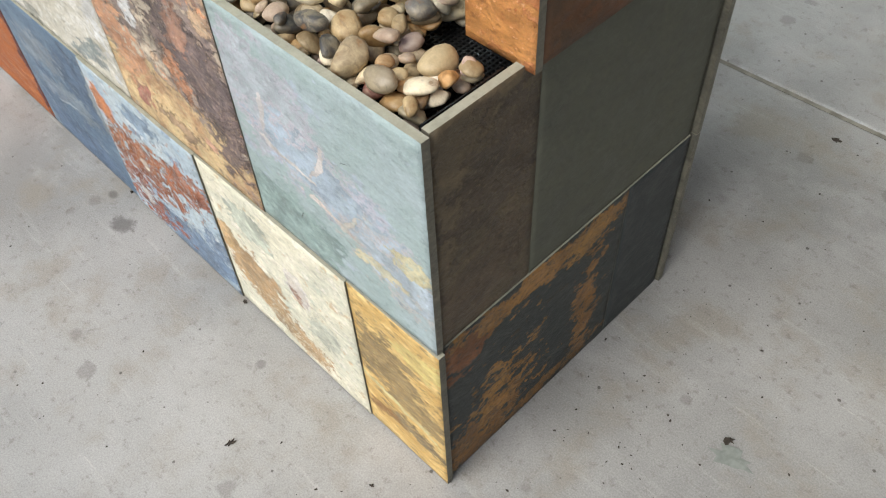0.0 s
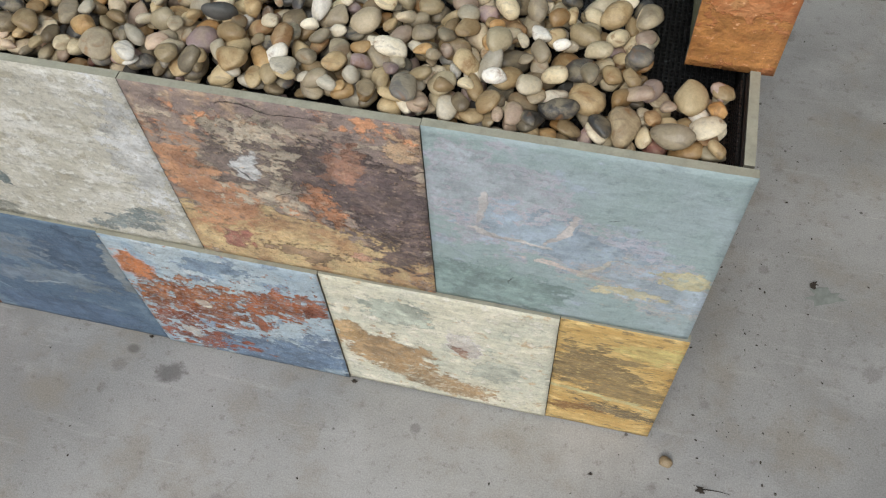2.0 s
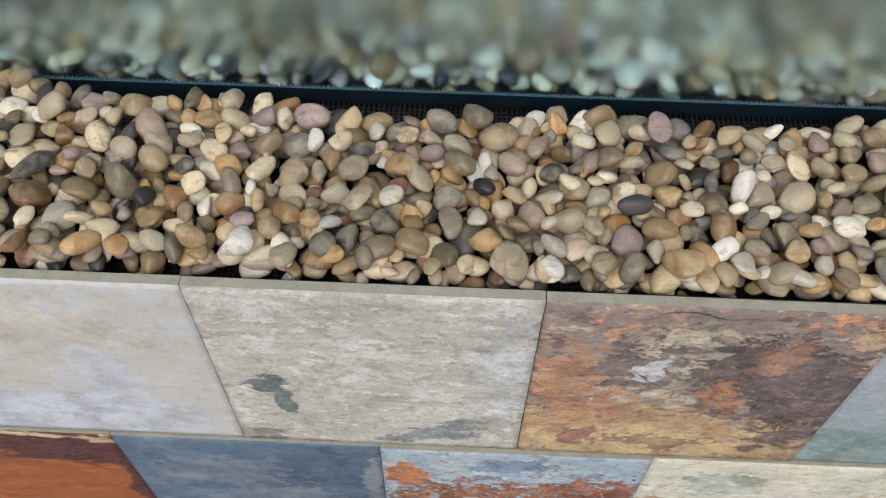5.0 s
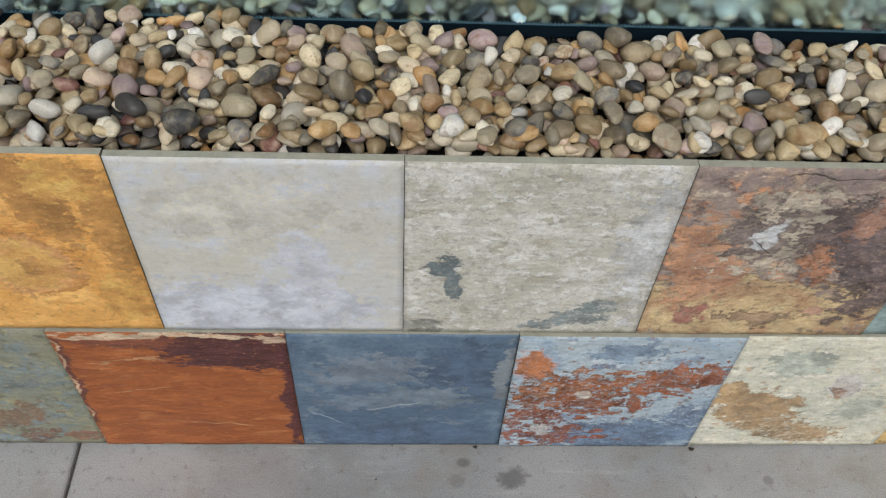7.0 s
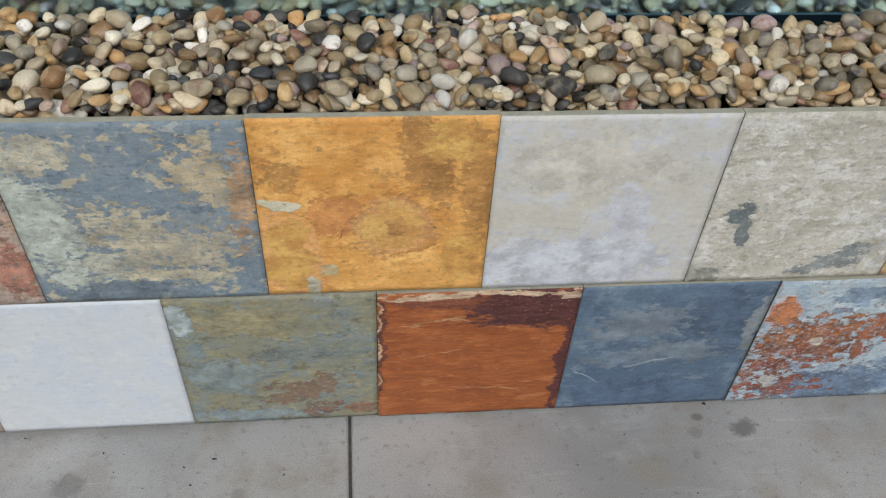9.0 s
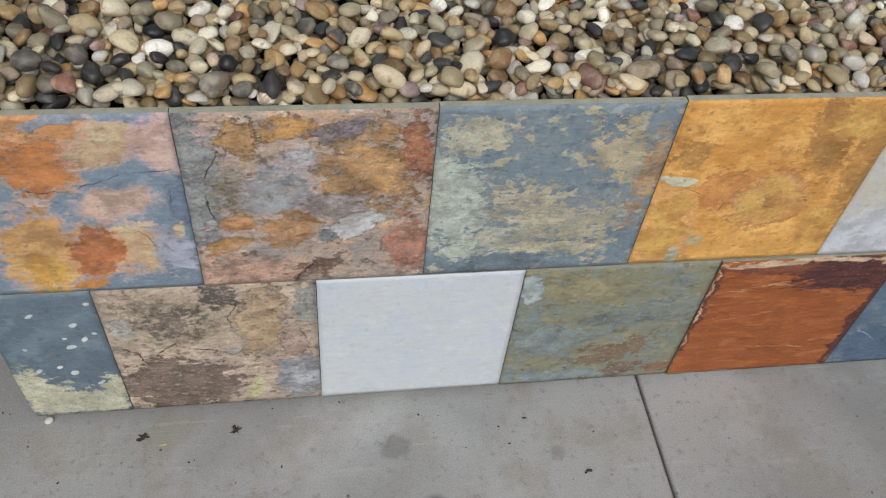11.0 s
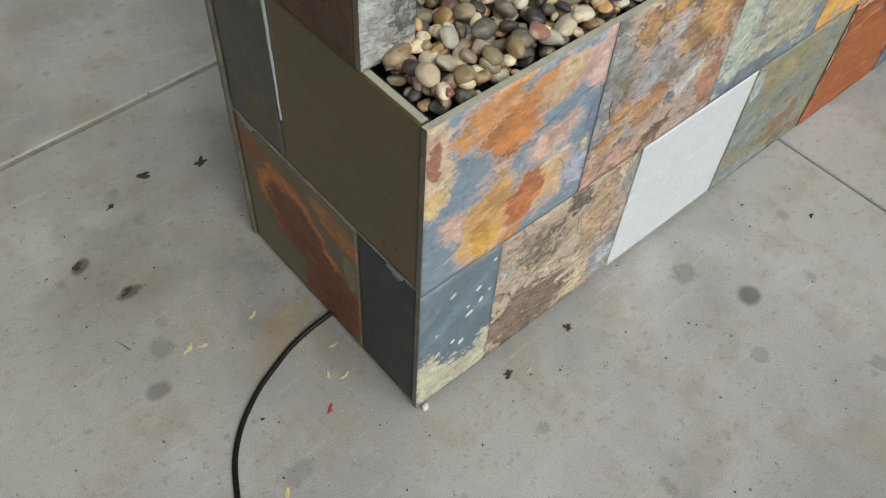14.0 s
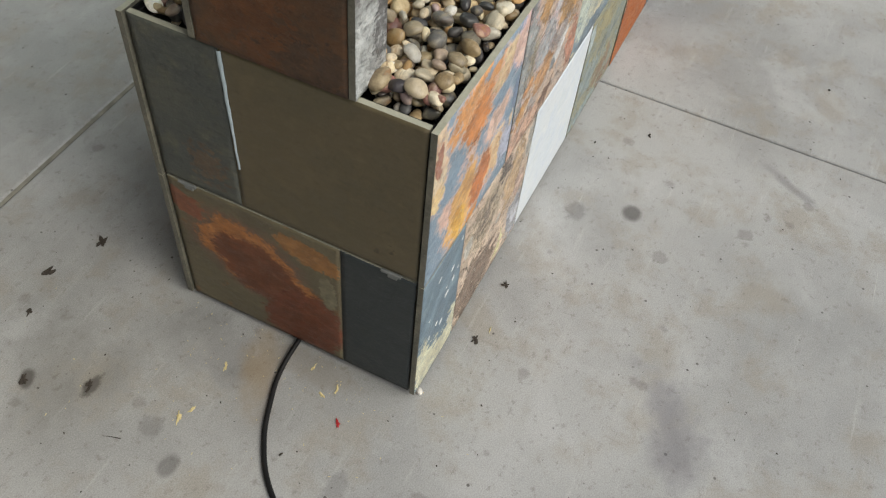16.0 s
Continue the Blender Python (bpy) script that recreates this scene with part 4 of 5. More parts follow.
for i, mat in enumerate(FRONT_TOP):
    clad(base_box, mat, 0, PITCH - (0.004 if i == 0 else 0.0), MID, TOP, pose(L - (i + 1) * PITCH + 0.0006, random.uniform(-0.0012, 0.0012), MID + 0.001 + (0.0025 if mat == S_GOLD else random.uniform(-0.0006, 0.0008))), ROUGHER.get(mat, 0.0016))
for a, b, mat in FRONT_LOW:
    clad(base_box, mat, a * PITCH, b * PITCH, LOW, MID, pose(L - b * PITCH + 0.0006, PROUD.get(mat, random.uniform(-0.0012, 0.0012)), LOW + 0.0005), ROUGHER.get(mat, 0.0016))
for i in range(8):
    clad(base_box, S_BACK, 0, PITCH, MID, TOP, pose((i + 1) * PITCH - 0.0006, D, MID + 0.001, 0, 0, 180), n=8)
    clad(base_box, S_BACK, 0, PITCH, LOW, MID, pose((i + 1) * PITCH - 0.0006, D, LOW, 0, 0, 180), n=8)
# east end: u runs from the front to the back; west end: from the back to the front
E0, E1 = T + 0.004, D - T - 0.004
for y0, y1, z0, z1, mat in ((E0, 0.152, MID, TOP, S_UMBER), (0.152, E1, MID, TOP, S_SAGE), (E0, 0.338, LOW, MID, S_TIGER), (0.338, E1, LOW, MID, S_COAL)):
    clad(base_box, mat, y0, y1, z0, z1, pose(L - (0.0075 if z0 == MID else 0.0055), y0, z0 + 0.001, 0, 0, 90), ROUGHER.get(mat, 0.0016))
for y0, y1, z0, z1, mat in ((E0, 0.322, MID + 0.004, TOP, S_OLIVE), (0.322, E1, MID + 0.004, TOP, S_FOG), (E0, 0.146, LOW, MID, S_COAL), (0.146, E1, LOW, MID, S_RING)):
    clad(base_box, mat, y0, y1, z0, z1, pose(0.004, y1, z0 + 0.001, 0, 0, -90), ROUGHER.get(mat, 0.0016))


def silicone():
    """A smeared bead down the joint of the west end."""
    verts, faces = [], []
    n = 26
    for i in range(n + 1):
        z = TOP - 0.004 - 0.215 * i / n
        w = 0.0042 * (1 - 0.6 * i / n) * (1 + 0.35 * noise.noise(Vector((0, 0, z * 90))))
        y = 0.3215 - 0.006 * i / n + 0.0015 * noise.noise(Vector((3, 0, z * 40)))
        verts += [(0.0046, y - w, z), (0.0018, y - w * 0.4, z), (0.0018, y + w * 0.4, z), (0.0046, y + w, z)]
    for i in range(n):
        for j in range(3):
            a = i * 4 + j
            faces.append((a, a + 1, a + 5, a + 4))
    return mesh_of("silicone_bead", verts, faces, M_SILICONE, True)


part("silicone_bead", silicone(), base_box, "white smeared silicone bead")
for y in (0.056, 0.425):
    bm = box_bm(0.0005, y - 0.010, MID - 0.008, 0.006, y + 0.006, MID + 0.002, 0.001)
    box_bm(0.0, y - 0.016, MID - 0.001, 0.005, y + 0.018, MID + 0.0035, 0.001, bm)
    part("tile_clip", from_bm("tile_clip", bm, M_CLIP), base_box, "small grey plastic tile clip")


def liner():
    """Black tray liner: a rim that follows the inside of the tiles."""
    bm = bmesh.new()
    a, b = T + 0.0005, 0.0035
    for x0, y0, x1, y1 in ((a, a, L - a, a + b), (a, D - a - b, L - a, D - a), (a + 0.006, a + b, a + 0.006 + b, D - a - b), (L - a - 0.006 - b, a + b, L - a - 0.006, D - a - b)):
        box_bm(x0, y0, 0.56, x1, y1, TOP - 0.004, 0.001, bm)
    box_bm(a, a, 0.575, L - a, D - a, 0.58, 0, bm)
    return from_bm("tray_liner", bm, M_BLACK)


part("tray_liner", liner(), fountain, "glossy black plastic tray liner")


def mesh_sheet(name, x0, x1, y0, y1, z, pitch=0.0052, bar=0.0021):
    """Black plastic grid of crossing bars."""
    verts, faces = [], []

    def bar_box(ax, ay, bx, by, za, zb):
        s = len(verts)
        for zz in (za, zb):
            verts.extend(((ax, ay, zz), (bx, ay, zz), (bx, by, zz), (ax, by, zz)))
        faces.extend(((s + 4, s + 5, s + 6, s + 7), (s, s + 1, s + 5, s + 4), (s + 1, s + 2, s + 6, s + 5), (s + 2, s + 3, s + 7, s + 6), (s + 3, s, s + 4, s + 7)))

    for i in range(int((x1 - x0) / pitch)):
        bar_box(x0 + i * pitch, y0, x0 + i * pitch + bar, y1, z - 0.004, z)
    for j in range(int((y1 - y0 - 0.003) / pitch)):
        bar_box(x0, y0 + 0.003 + j * pitch, x1, y0 + 0.003 + j * pitch + bar, z - 0.0035, z - 0.0004)
    return mesh_of(name, verts, faces, M_BLACK)


DECK = 0.598
tagged(part("tray_mesh", mesh_sheet("tray_mesh", 0.026, L - 0.026, 0.018, 0.248, DECK), fountain, "black plastic mesh grid"), kind="stuff")
tagged(part("tray_mesh", mesh_sheet("tray_mesh", 0.098, L - 0.097, 0.2645, 0.462, DECK + 0.008), fountain, "black plastic mesh grid"), kind="stuff")
bm = box_bm(0.026, 0.249, 0.58, L - 0.026, 0.262, DECK + 0.004, 0.001)
part("glass_channel", from_bm("glass_channel", bm, M_BLACK), fountain, "black channel holding the glass")

# the glass sheet, with strips painted for its dark foot and lit edge
G0, G1, GTOP = 0.126, 2.314, 1.72
glass = part("glass_panel", from_bm("glass_panel", box_bm(G0, 0.250, DECK + 0.0045, G1, 0.260, GTOP, 0), M_GLASS), fountain, "tall teal-tinted rippled glass panel")
glass.visible_shadow = False
# Added strip: the glass foot darkened by the black behind it, as colour.
part("glass_lip", from_bm("glass_lip", box_bm(G0, 0.2472, DECK + 0.0005, G1, 0.2494, DECK + 0.0165, 0), M_GLASS_FOOT), glass, "dark teal strip painted for the glass foot against black")
# Opaque pale strip: the glow of the polished glass edge painted in.
M_TEAL = plain("lit_glass_edge", (112, 158, 166), 0.25, 0.5, 0.08)
part("glass_edge", from_bm("glass_edge", box_bm(G1 + 0.0002, 0.2502, DECK + 0.0045, G1 + 0.0012, 0.2598, GTOP), M_TEAL), glass, "pale teal strip painted for light in the glass edge")
part("clear_spacer", from_bm("clear_spacer", box_bm(G1 + 0.002, 0.242, DECK, G1 + 0.010, 0.2465, DECK + 0.008, 0.0008), M_CLIP), glass, "small clear plastic spacer")


def saw_edge(x0, x1, y, z, pitch=0.0048):
    """Thin bar with a row of short teeth, added as the mesh's reflection."""
    verts, faces = [], []

    def block(ax, ay, az, bx, by, bz):
        s = len(verts)
        verts.extend((x, yy, zz) for zz in (az, bz) for x, yy in ((ax, ay), (bx, ay), (bx, by), (ax, by)))
        faces.extend(((s, s + 3, s + 2, s + 1), (s + 4, s + 5, s + 6, s + 7), (s, s + 1, s + 5, s + 4), (s + 1, s + 2, s + 6, s + 5), (s + 2, s + 3, s + 7, s + 6), (s + 3, s, s + 4, s + 7)))

    block(x0, y, z, x1, y + 0.0012, z + 0.0016)
    for i in range(int((x1 - x0) / pitch)):
        block(x0 + i * pitch, y, z + 0.0016, x0 + i * pitch + 0.0022, y + 0.0012, z + 0.0036)
    return mesh_of("saw_edge", verts, faces, plain("wet_mesh_rim", (74, 104, 116), 0.3, 0.5, 0.15))


tagged(part("saw_edge", saw_edge(G0, G1 - 0.001, 0.2478, DECK + 0.0168), glass, "blue-grey toothed bar added for the mesh reflection"), kind="stuff")


def upturned_mesh():
    """The end of the mesh sheet bent up along the east wall of the tray."""
    verts, faces = [], []

    def bar(p, q, w):
        s = len(verts)
        for c in (p, q):
            verts.extend((c[0] + dx, c[1] + dy, c[2] + dz) for dx, dy, dz in ((-0.0008, -w, -w), (0.0008, -w, -w), (0.0008, w, w), (-0.0008, w, w)))
        faces.extend((s + i, s + (i + 1) % 4, s + 4 + (i + 1) % 4, s + 4 + i) for i in range(4))

    for i in range(20):
        y = 0.02 + i * 0.0052
        bar((2.413, y, DECK - 0.002), (2.4165, y, DECK + 0.021), 0.0009)
    for j in range(5):
        bar((2.413 + j * 0.0008, 0.019, DECK + 0.001 + j * 0.0048), (2.413 + j * 0.0008, 0.1175, DECK + 0.001 + j * 0.0048), 0.0009)
    return mesh_of("upturned_mesh", verts, faces, M_BLACK)


part("upturned_mesh", upturned_mesh(), fountain, "black mesh bent up along the tray end")

# Cut end of the black mesh; its pale colour paints the light it catches.
teeth = box_bm(G1 + 0.001, 0.2495, DECK + 0.010, G1 + 0.029, 0.2515, DECK + 0.0125)
for k in range(6):
    box_bm(G1 + 0.002 + k * 0.0048, 0.2468, DECK + 0.010, G1 + 0.0046 + k * 0.0048, 0.2495, DECK + 0.0125, 0, teeth)
part("cut_mesh_edge", from_bm("cut_mesh_edge", teeth, plain("bright_cut_plastic", (150, 166, 178), 0.35, 0.5, 0.1)), fountain, "serrated cut edge of the mesh, its highlight painted in")

# columns of slate slabs at both ends
CT, C0, C1, CH = 0.010, 0.118, 0.364, 1.75
FOOT = {1: (0.127, TOP - 0.003), -1: (0.114, TOP + 0.003)}  # front plane and foot of the front slab, by side


def column(x0, x1, out_sign, faces):
    c0, foot = FOOT[out_sign]
    core = from_bm("column", box_bm(x0 + CT, c0 + CT, TOP + 0.001, x1 - CT, C1 - CT, CH - 0.002), M_BOARD)
    ob = part("column", core, fountain, "slate-clad upright column")
    front, outer, inner = faces
    for z0, z1 in ((foot, TOP + 0.56), (TOP + 0.56, CH)):
        clad(ob, front, x0, x1, z0, z1, pose(x0, c0, z0), 0.0022)
        clad(ob, S_BACK, x0, x1, z0, z1, pose(x1, C1, z0, 0, 0, 180), 0.0012)
    w = C1 - c0 - 2 * CT - 0.002
    for z0, z1 in ((TOP + 0.001, TOP + 0.56), (TOP + 0.56, CH)):
        east, west = (outer, inner) if out_sign > 0 else (inner, outer)
        clad(ob, east, 0, w, z0, z1, pose(x1 - 0.001, c0 + CT + 0.001, z0, 0, 0, 90), 0.0012)
        clad(ob, west, 0, w, z0, z1, pose(x0 + 0.001, C1 - CT - 0.001, z0, 0, 0, -90), 0.0012)
    bm = box_bm(x0 + CT, c0 + CT, CH - 0.002, x1 - CT, C1 - CT, CH, 0)
    part("column_cap", from_bm("column_cap", bm, M_EDGE), ob)


column(2.362, 2.4445, 1, (S_FLAME, S_COPPER, S_REED))
column(0.0, 0.0785, -1, (S_FROST, S_COPPER, S_REED))


# ---- pebbles ----
def pebble_shape(seed, sub):
    rnd = random.Random(seed)
    bm = bmesh.new()
    bmesh.ops.create_icosphere(bm, subdivisions=sub, radius=1.0)
    off = Vector((seed * 7.3, seed * 2.9, seed * 5.1))
    flat = [(Vector((rnd.gauss(0, 1), rnd.gauss(0, 1), rnd.gauss(0, 0.7))).normalized(), rnd.uniform(0.54, 0.84)) for _ in range(6 if seed % 3 else 3)]
    for v in bm.verts:
        d = v.co.normalized()
        r = 1 + 0.2 * noise.noise(d * 0.9 + off) + 0.05 * noise.noise(d * 2.2 + off)
        for nrm, lim in flat:
            c = d.dot(nrm) * r
            if c > lim:
                r *= 1 - 0.75 * (c - lim) / c
        v.co = d * r
    for _ in range(1):
        bmesh.ops.smooth_vert(bm, verts=bm.verts, factor=0.25, use_axis_x=True, use_axis_y=True, use_axis_z=True)
    return bm


SHAPES = 18
shape_meshes = [from_bm("pebble", pebble_shape(s + 1, 3), M_PEBBLE, True) for s in range(SHAPES)]
shape_data = []
for s in range(SHAPES):
    bm = pebble_shape(s + 1, 3)
    bm.verts.ensure_lookup_table()
    shape_data.append((np.array([v.co[:] for v in bm.verts]), np.array([[v.index for v in f.verts] for f in bm.faces])))
    bm.free()

CELL = 0.003
gx, gy = int(L / CELL) + 2, int(D / CELL) + 2
ground = np.full((gx, gy), DECK)
rng = np.random.default_rng(11)


def allowed(x, y, r):
    """Where pebbles lie: in front of the glass, thinning out towards it, and behind it."""
    if y < 0.0165 + r * 0.74 or y > D - 0.018 - r * 0.8 or x < 0.028 + r * 0.8 or x > L - 0.026 - r * 0.8:
        return False
    if (x < 0.0785 + r or x > 2.362 - r) and C0 - r * 0.7 < y < C1 + r:
        return False
    if 0.247 - r * 0.9 < y < 0.262 + r * 0.7:
        return False
    if y < 0.25:
        limit = 0.229 if x < 1.25 else 0.236 - 0.030 * min(1.0, (x - 1.25) / 0.35)
        if y > limit - 0.3 * r + 0.010 * math.sin(x * 21) * (x > 1.25):
            return False
        if x > 2.335 and y > 0.098:
            return False
        if x + r * 0.95 > 2.411 or (2.325 < x < 2.385 and y > 0.088):
            return False
    return True


bed = []
area = [(0.02, 0.25, 3900), (0.262, 0.465, 1900)]
for ya, yb, count in area:
    for _ in range(count):
        a = 0.5 * float(np.clip(rng.lognormal(math.log(0.0272), 0.22), 0.015, 0.044))
        b, c = a * rng.uniform(0.58, 0.88), a * rng.uniform(0.4, 0.62)
        r = (a + b) / 2
        best = None
        for _ in range(10):
            x, y = rng.uniform(0.02, L - 0.02), rng.uniform(ya, yb)
            if not allowed(x, y, r):
                continue
            i0, i1, j0, j1 = int((x - r) / CELL), int((x + r) / CELL) + 1, int((y - r) / CELL), int((y + r) / CELL) + 1
            patch = ground[max(0, i0):i1, max(0, j0):j1]
            rest = float(np.mean(patch)) * 0.74 + float(np.max(patch)) * 0.26
            cost = rest + 0.0
            if best is None or cost < best[0]:
                best = (cost, x, y, rest, (max(0, i0), i1, max(0, j0), j1))
        if best is None:
            continue
        _, x, y, rest, (i0, i1, j0, j1) = best
        if rest > DECK + (0.036 if x < 2.2 else 0.030 if x < 2.33 else 0.022) - (0.009 if 0.19 < y < 0.25 else 0.0):
            continue
        z = rest + c * 0.80
        ii, jj = np.meshgrid((np.arange(i0, i1) + 0.5) * CELL - x, (np.arange(j0, j1) + 0.5) * CELL - y, indexing="ij")
        d2 = (ii ** 2 + jj ** 2) / (r * r)
        top = z + c * np.sqrt(np.clip(1 - d2, 0, 1))
        sub = ground[i0:i1, j0:j1]
        h, w = sub.shape
        ground[i0:i1, j0:j1] = np.where(d2[:h, :w] < 1, np.maximum(sub, top[:h, :w]), sub)
        turn = Euler((rng.normal(0, 0.3), rng.normal(0, 0.3), rng.uniform(0, 6.283)))
        bed.append((Matrix.LocRotScale((x, y, z), turn, (a, b, c)), int(rng.integers(SHAPES))))

pebble_bed = tagged(new("pebble_bed"), "bed of rounded cream, tan and grey river pebbles on black mesh", "pebbles")
pebble_bed.matrix_basis = LEVELLED
near = [i for i, (m, s) in enumerate(bed) if 1.62 < m.translation.x < 2.10 and m.translation.y < 0.25][-300:]
picked = set(near)
verts, faces, start = [], [], 0
for i, (m, s) in enumerate(bed):
    if i in picked:
        part("pebble", shape_meshes[s], pebble_bed, "", m)
        continue
    v, f = shape_data[s]
    mm = np.array(m)
    verts.append(v @ mm[:3, :3].T + mm[:3, 3])
    faces.append(f + start)
    start += len(v)
verts, faces = np.concatenate(verts), np.concatenate(faces)
fill = bpy.data.meshes.new("pebble_fill")
fill.vertices.add(len(verts))
fill.vertices.foreach_set("co", verts.ravel())
fill.loops.add(faces.size)
fill.loops.foreach_set("vertex_index", faces.ravel().astype(np.int32))
fill.polygons.add(len(faces))
fill.polygons.foreach_set("loop_start", np.arange(0, faces.size, 3, dtype=np.int32))
fill.polygons.foreach_set("use_smooth", np.ones(len(faces), dtype=bool))
fill.update(calc_edges=True)
fill.materials.append(M_PEBBLE)
tagged(part("pebble_fill", fill, pebble_bed), kind="stuff")


# ---- loose things on the floor ----
def stray_pebble(x, y, a, seed, label, tint):
    me = from_bm("stray_pebble", pebble_shape(seed, 3), plain("stray_pebble_stone", tint, 0.5, 0.4, 0.25, 120.0), True)
    ob = tagged(new("stray_pebble", me), label, "pebble")
    ob.matrix_basis = Matrix.LocRotScale((x, y, FLOOR + a * 0.60), Euler((0.1, 0.05, seed)), (a, a * 0.9, a * 0.7))


stray_pebble(2.467, -0.034, 0.0105, 3, "small tan pebble lying on the concrete by the corner", (150, 132, 104))
stray_pebble(0.017, -0.002, 0.0075, 5, "small white pebble wedged under the tiled corner", (214, 208, 200))


def cord():
    cu = bpy.data.curves.new("power_cord", "CURVE")
    cu.dimensions, cu.bevel_depth, cu.bevel_resolution = "3D", 0.0047, 3
    pts = ((0.05, 0.242, 0.012), (0.0, 0.241, 0.010), (-0.07, 0.236, 0.0045), (-0.13, 0.217, 0.004), (-0.192, 0.188, 0.004), (-0.26, 0.132, 0.004), (-0.306, 0.055, 0.004), (-0.34, -0.015, 0.004), (-0.36, -0.11, 0.004), (-0.37, -0.26, 0.004), (-0.50, -0.60, 0.004), (-0.9, -1.1, 0.004), (-1.6, -1.5, 0.004))
    sp = cu.splines.new("BEZIER")
    sp.bezier_points.add(len(pts) - 1)
    for b, p in zip(sp.bezier_points, pts):
        b.co, b.handle_left_type, b.handle_right_type = p, "AUTO", "AUTO"
    cu.materials.append(M_CORD)
    return cu


tagged(new("power_cord", cord()), "black rubber power cord running from the base across concrete", "cable").location.z = FLOOR


def chip(name, x, y, size, turn, mat, label, thick=0.0012, long=1.5):
    """A curled scrap: a ragged, bent little plate."""
    rnd = random.Random(int(abs(x * 7919 + y * 104729) * 100))
    n = 14
    verts = []
    for k in range(n):
        a = 2 * math.pi * k / n
        r = size * rnd.uniform(0.22, 1.3)
        px, py = r * long * 0.5 * math.cos(a), r * 0.5 * math.sin(a)
        verts.append((px, py, thick * rnd.uniform(0.8, 2.2)))
    verts += [(px * 0.9, py * 0.9, 0.0002) for px, py, _ in verts[:n]]
    verts.append((0, 0, thick * 2.4))
    faces = [(k, (k + 1) % n, 2 * n) for k in range(n)] + [((k + 1) % n, k, n + k, n + (k + 1) % n) for k in range(n)] + [tuple(range(2 * n - 1, n - 1, -1))]
    ob = tagged(new(name, mesh_of(name, verts, faces, mat)), label, "debris", "scraps on the floor")
    ob.matrix_basis = pose(x, y, FLOOR, 0, 0, turn)
    return ob


M_DARK = plain("dried_leaf_brown", (66, 60, 54), 0.8, 0.2, 0.3, 200.0)
M_STRAW = plain("straw", (206, 190, 140), 0.7, 0.2, 0.15, 200.0)
M_RED = plain("red_scrap", (176, 50, 52), 0.5, 0.3, 0.1, 200.0)
for x, y, s, a in ((0.314, -0.044, 0.013, 60), (0.168, -0.044, 0.012, 10), (-0.245, 0.512, 0.014, 20), (-0.289, 0.618, 0.013, 40), (0.018, 0.706, 0.020, 35), (-0.089, 0.744, 0.017, -10), (-0.177, 0.710, 0.011, 0),
                   (2.52, -0.062, 0.009, 10), (1.987, -0.008, 0.006, 0), (1.64, -0.004, 0.005, 0), (2.671, 0.315, 0.010, 70), (2.479, 0.953, 0.010, 10), (0.796, -0.062, 0.005, 0), (0.883, -0.168, 0.008, 20), (2.174, -0.17, 0.009, 90), (-0.199, 0.15, 0.005, 0), (1.284, -0.525, 0.006, 0), (2.364, -0.073, 0.005, 30)):
    chip("dried_scrap", x, y, s * 1.15, a, M_DARK, "curled dark dried leaf scrap on the concrete")
for x, y, s, a in ((-0.223, 0.341, 0.008, 30), (-0.20, 0.33, 0.006, -20), (-0.05, 0.13, 0.006, 10), (-0.07, 0.15, 0.005, 70), (-0.1, 0.33, 0.006, 20), (-0.24, 0.02, 0.007, 60), (-0.03, 0.19, 0.005, 0), (0.2, -0.06, 0.004, 10)):
    chip("straw_scrap", x, y, s, a, M_STRAW, "short pale straw scrap on the concrete", 0.0008, 4.0)
chip("paint_flake", 2.690, 0.295, 0.034, 15, plain("grey_paint_flake", (134, 139, 134), 0.6, 0.3, 0.15, 90.0), "flat grey-green paint flake on the concrete", 0.0008, 1.8)
chip("red_scrap", -0.104, 0.096, 0.008, 30, M_RED, "small red scrap on the concrete", 0.001, 2.6)


def twig(x0, y0, x1, y1):
    cu = bpy.data.curves.new("twig", "CURVE")
    cu.dimensions, cu.bevel_depth, cu.bevel_resolution = "3D", 0.0007, 2
    sp = cu.splines.new("POLY")
    sp.points.add(3)
    for k, p in enumerate(sp.points):
        f = k / 3
        p.co = (x0 + (x1 - x0) * f, y0 + (y1 - y0) * f + 0.002 * math.sin(3 * f), 0.0008, 1)
        p.radius = 1.4 - f
    cu.materials.append(M_DARK)
    tagged(new("twig", cu), "thin dark stalk lying on the concrete", "twig", "scraps on the floor").location.z = FLOOR


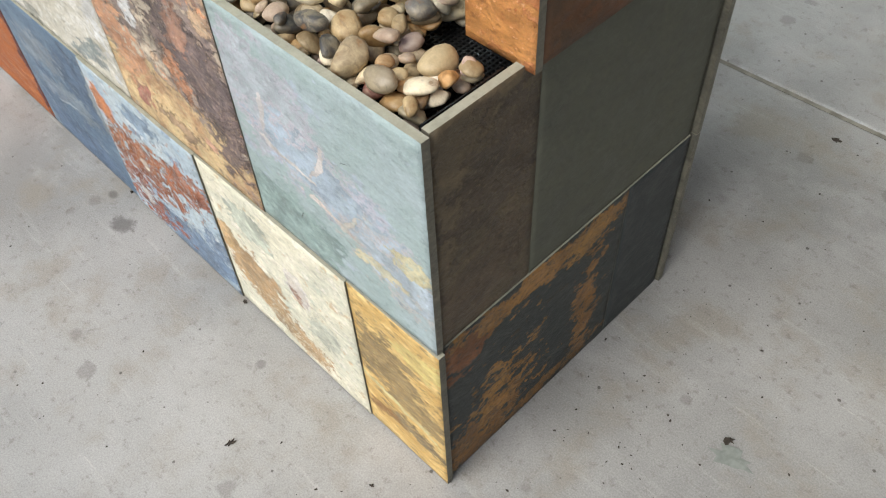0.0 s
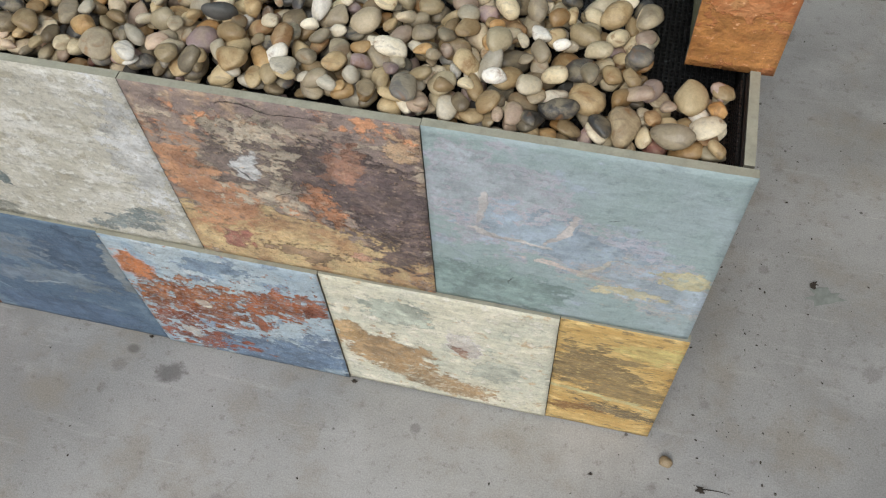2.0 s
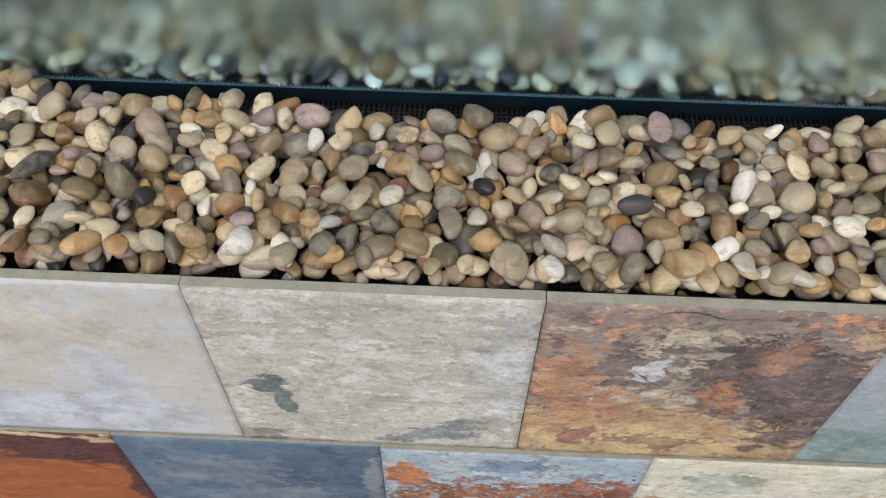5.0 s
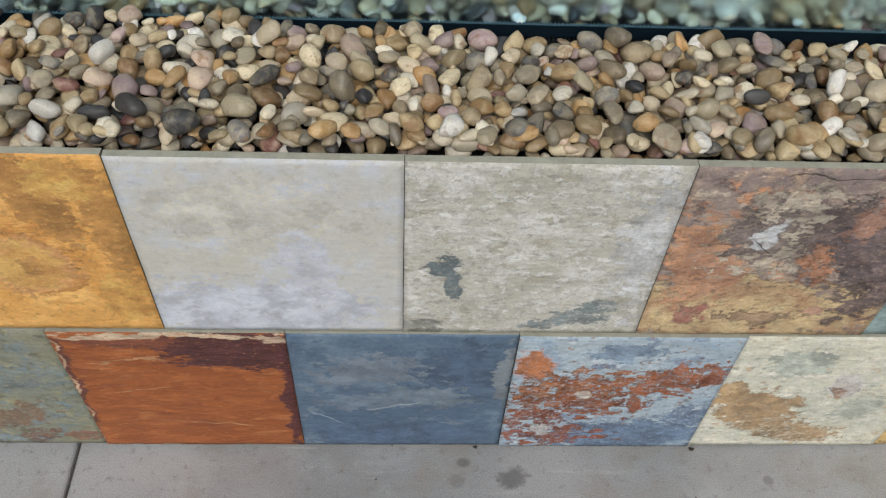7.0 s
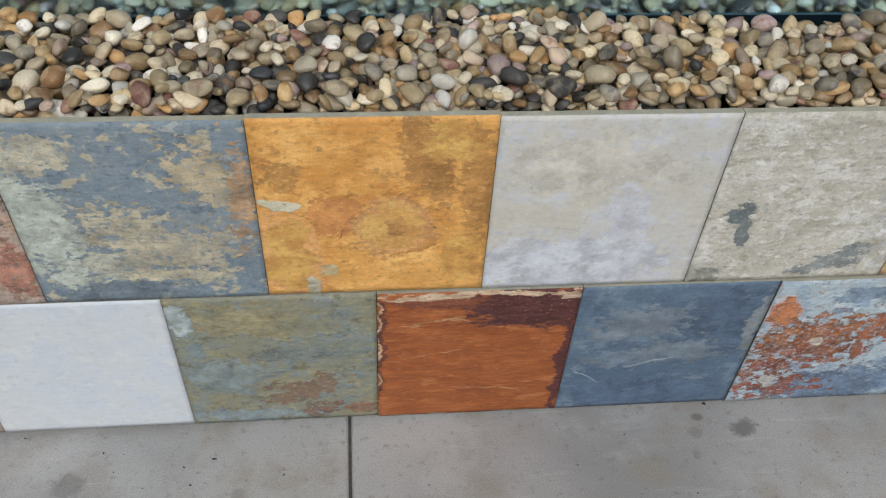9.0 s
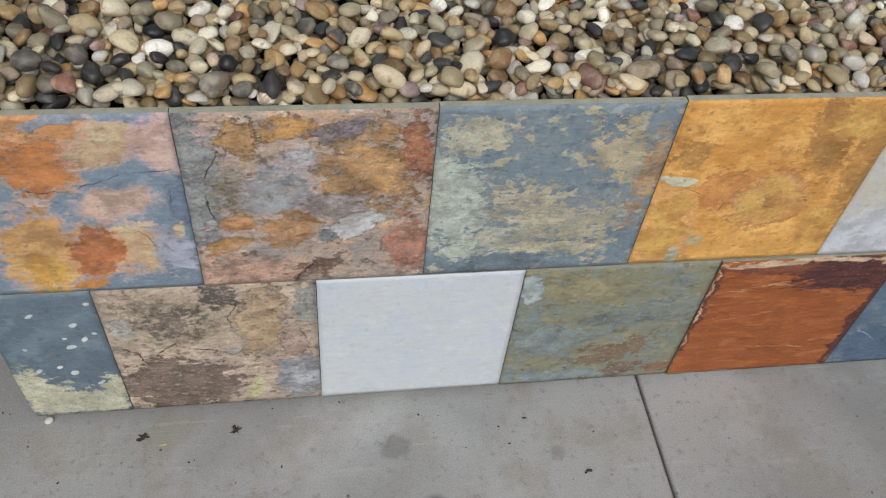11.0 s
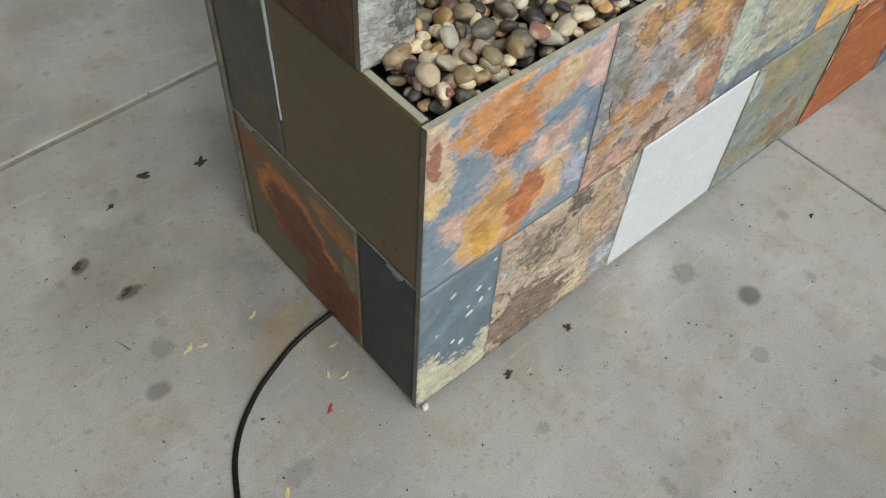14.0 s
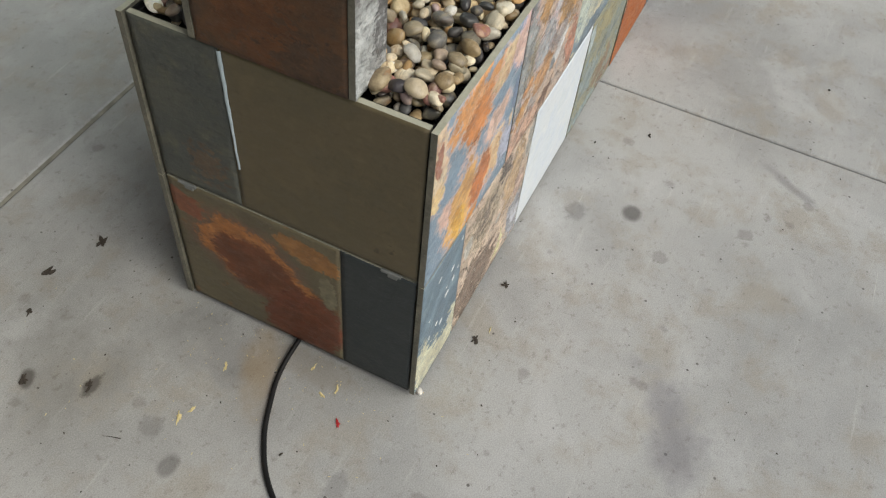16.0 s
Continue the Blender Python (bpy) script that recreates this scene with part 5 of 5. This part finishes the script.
twig(2.515, -0.062, 2.56, -0.06)
twig(-0.30, 0.40, -0.31, 0.43)


def crumbs(name, spots, mat, label, category):
    """Loose crumbs strewn on the floor: many tiny uneven wedges in one mesh."""
    rnd = random.Random(len(name))
    verts, faces = [], []
    for x, y, size, long in spots:
        a = rnd.uniform(0, 6.283)
        s0 = len(verts)
        ring = 5
        for k in range(ring):
            b = 2 * math.pi * k / ring
            px, py = size * long * math.cos(b) * rnd.uniform(0.6, 1.1), size * math.sin(b) * rnd.uniform(0.6, 1.1)
            verts.append((x + px * math.cos(a) - py * math.sin(a), y + px * math.sin(a) + py * math.cos(a), 0.0001))
        verts.append((x, y, 0.0001 + size * rnd.uniform(0.5, 1.0)))
        faces += [(s0 + k, s0 + (k + 1) % ring, s0 + ring) for k in range(ring)]
    tagged(new(name, mesh_of(name, verts, faces, mat)), label, category, kind="stuff").location.z = FLOOR


def in_trough(x, y):
    return -0.004 < x < L + 0.004 and -0.004 < y < D + 0.004


rnd = random.Random(5)
grit, straw = [], []
for cx, cy, sx, sy, n in ((2.58, 0.22, 0.09, 0.24, 150), (2.62, -0.05, 0.16, 0.14, 40), (1.3, -0.22, 1.0, 0.2, 110), (-0.2, 0.4, 0.22, 0.3, 90), (0.4, -0.35, 0.5, 0.3, 90), (2.6, 0.7, 0.3, 0.3, 60)):
    for _ in range(n):
        x, y = rnd.gauss(cx, sx), rnd.gauss(cy, sy)
        if not in_trough(x, y):
            grit.append((x, y, rnd.choice((0.0006, 0.0008, 0.001, 0.0012, 0.0018)), rnd.uniform(1.0, 2.2)))
for k in range(110):
    x, y = (rnd.gauss(-0.05, 0.05), rnd.uniform(0.02, 0.46)) if k % 3 else (rnd.gauss(-0.2, 0.1), rnd.gauss(0.25, 0.2))
    if not in_trough(x, y):
        straw.append((x, y, rnd.uniform(0.0004, 0.0009), rnd.uniform(1.5, 5.0)))
crumbs("floor_grit", grit, M_DARK, "fine dark grit strewn over the concrete", "grit")
crumbs("straw_crumbs", straw, M_STRAW, "pale straw crumbs strewn beside the trough", "crumbs")
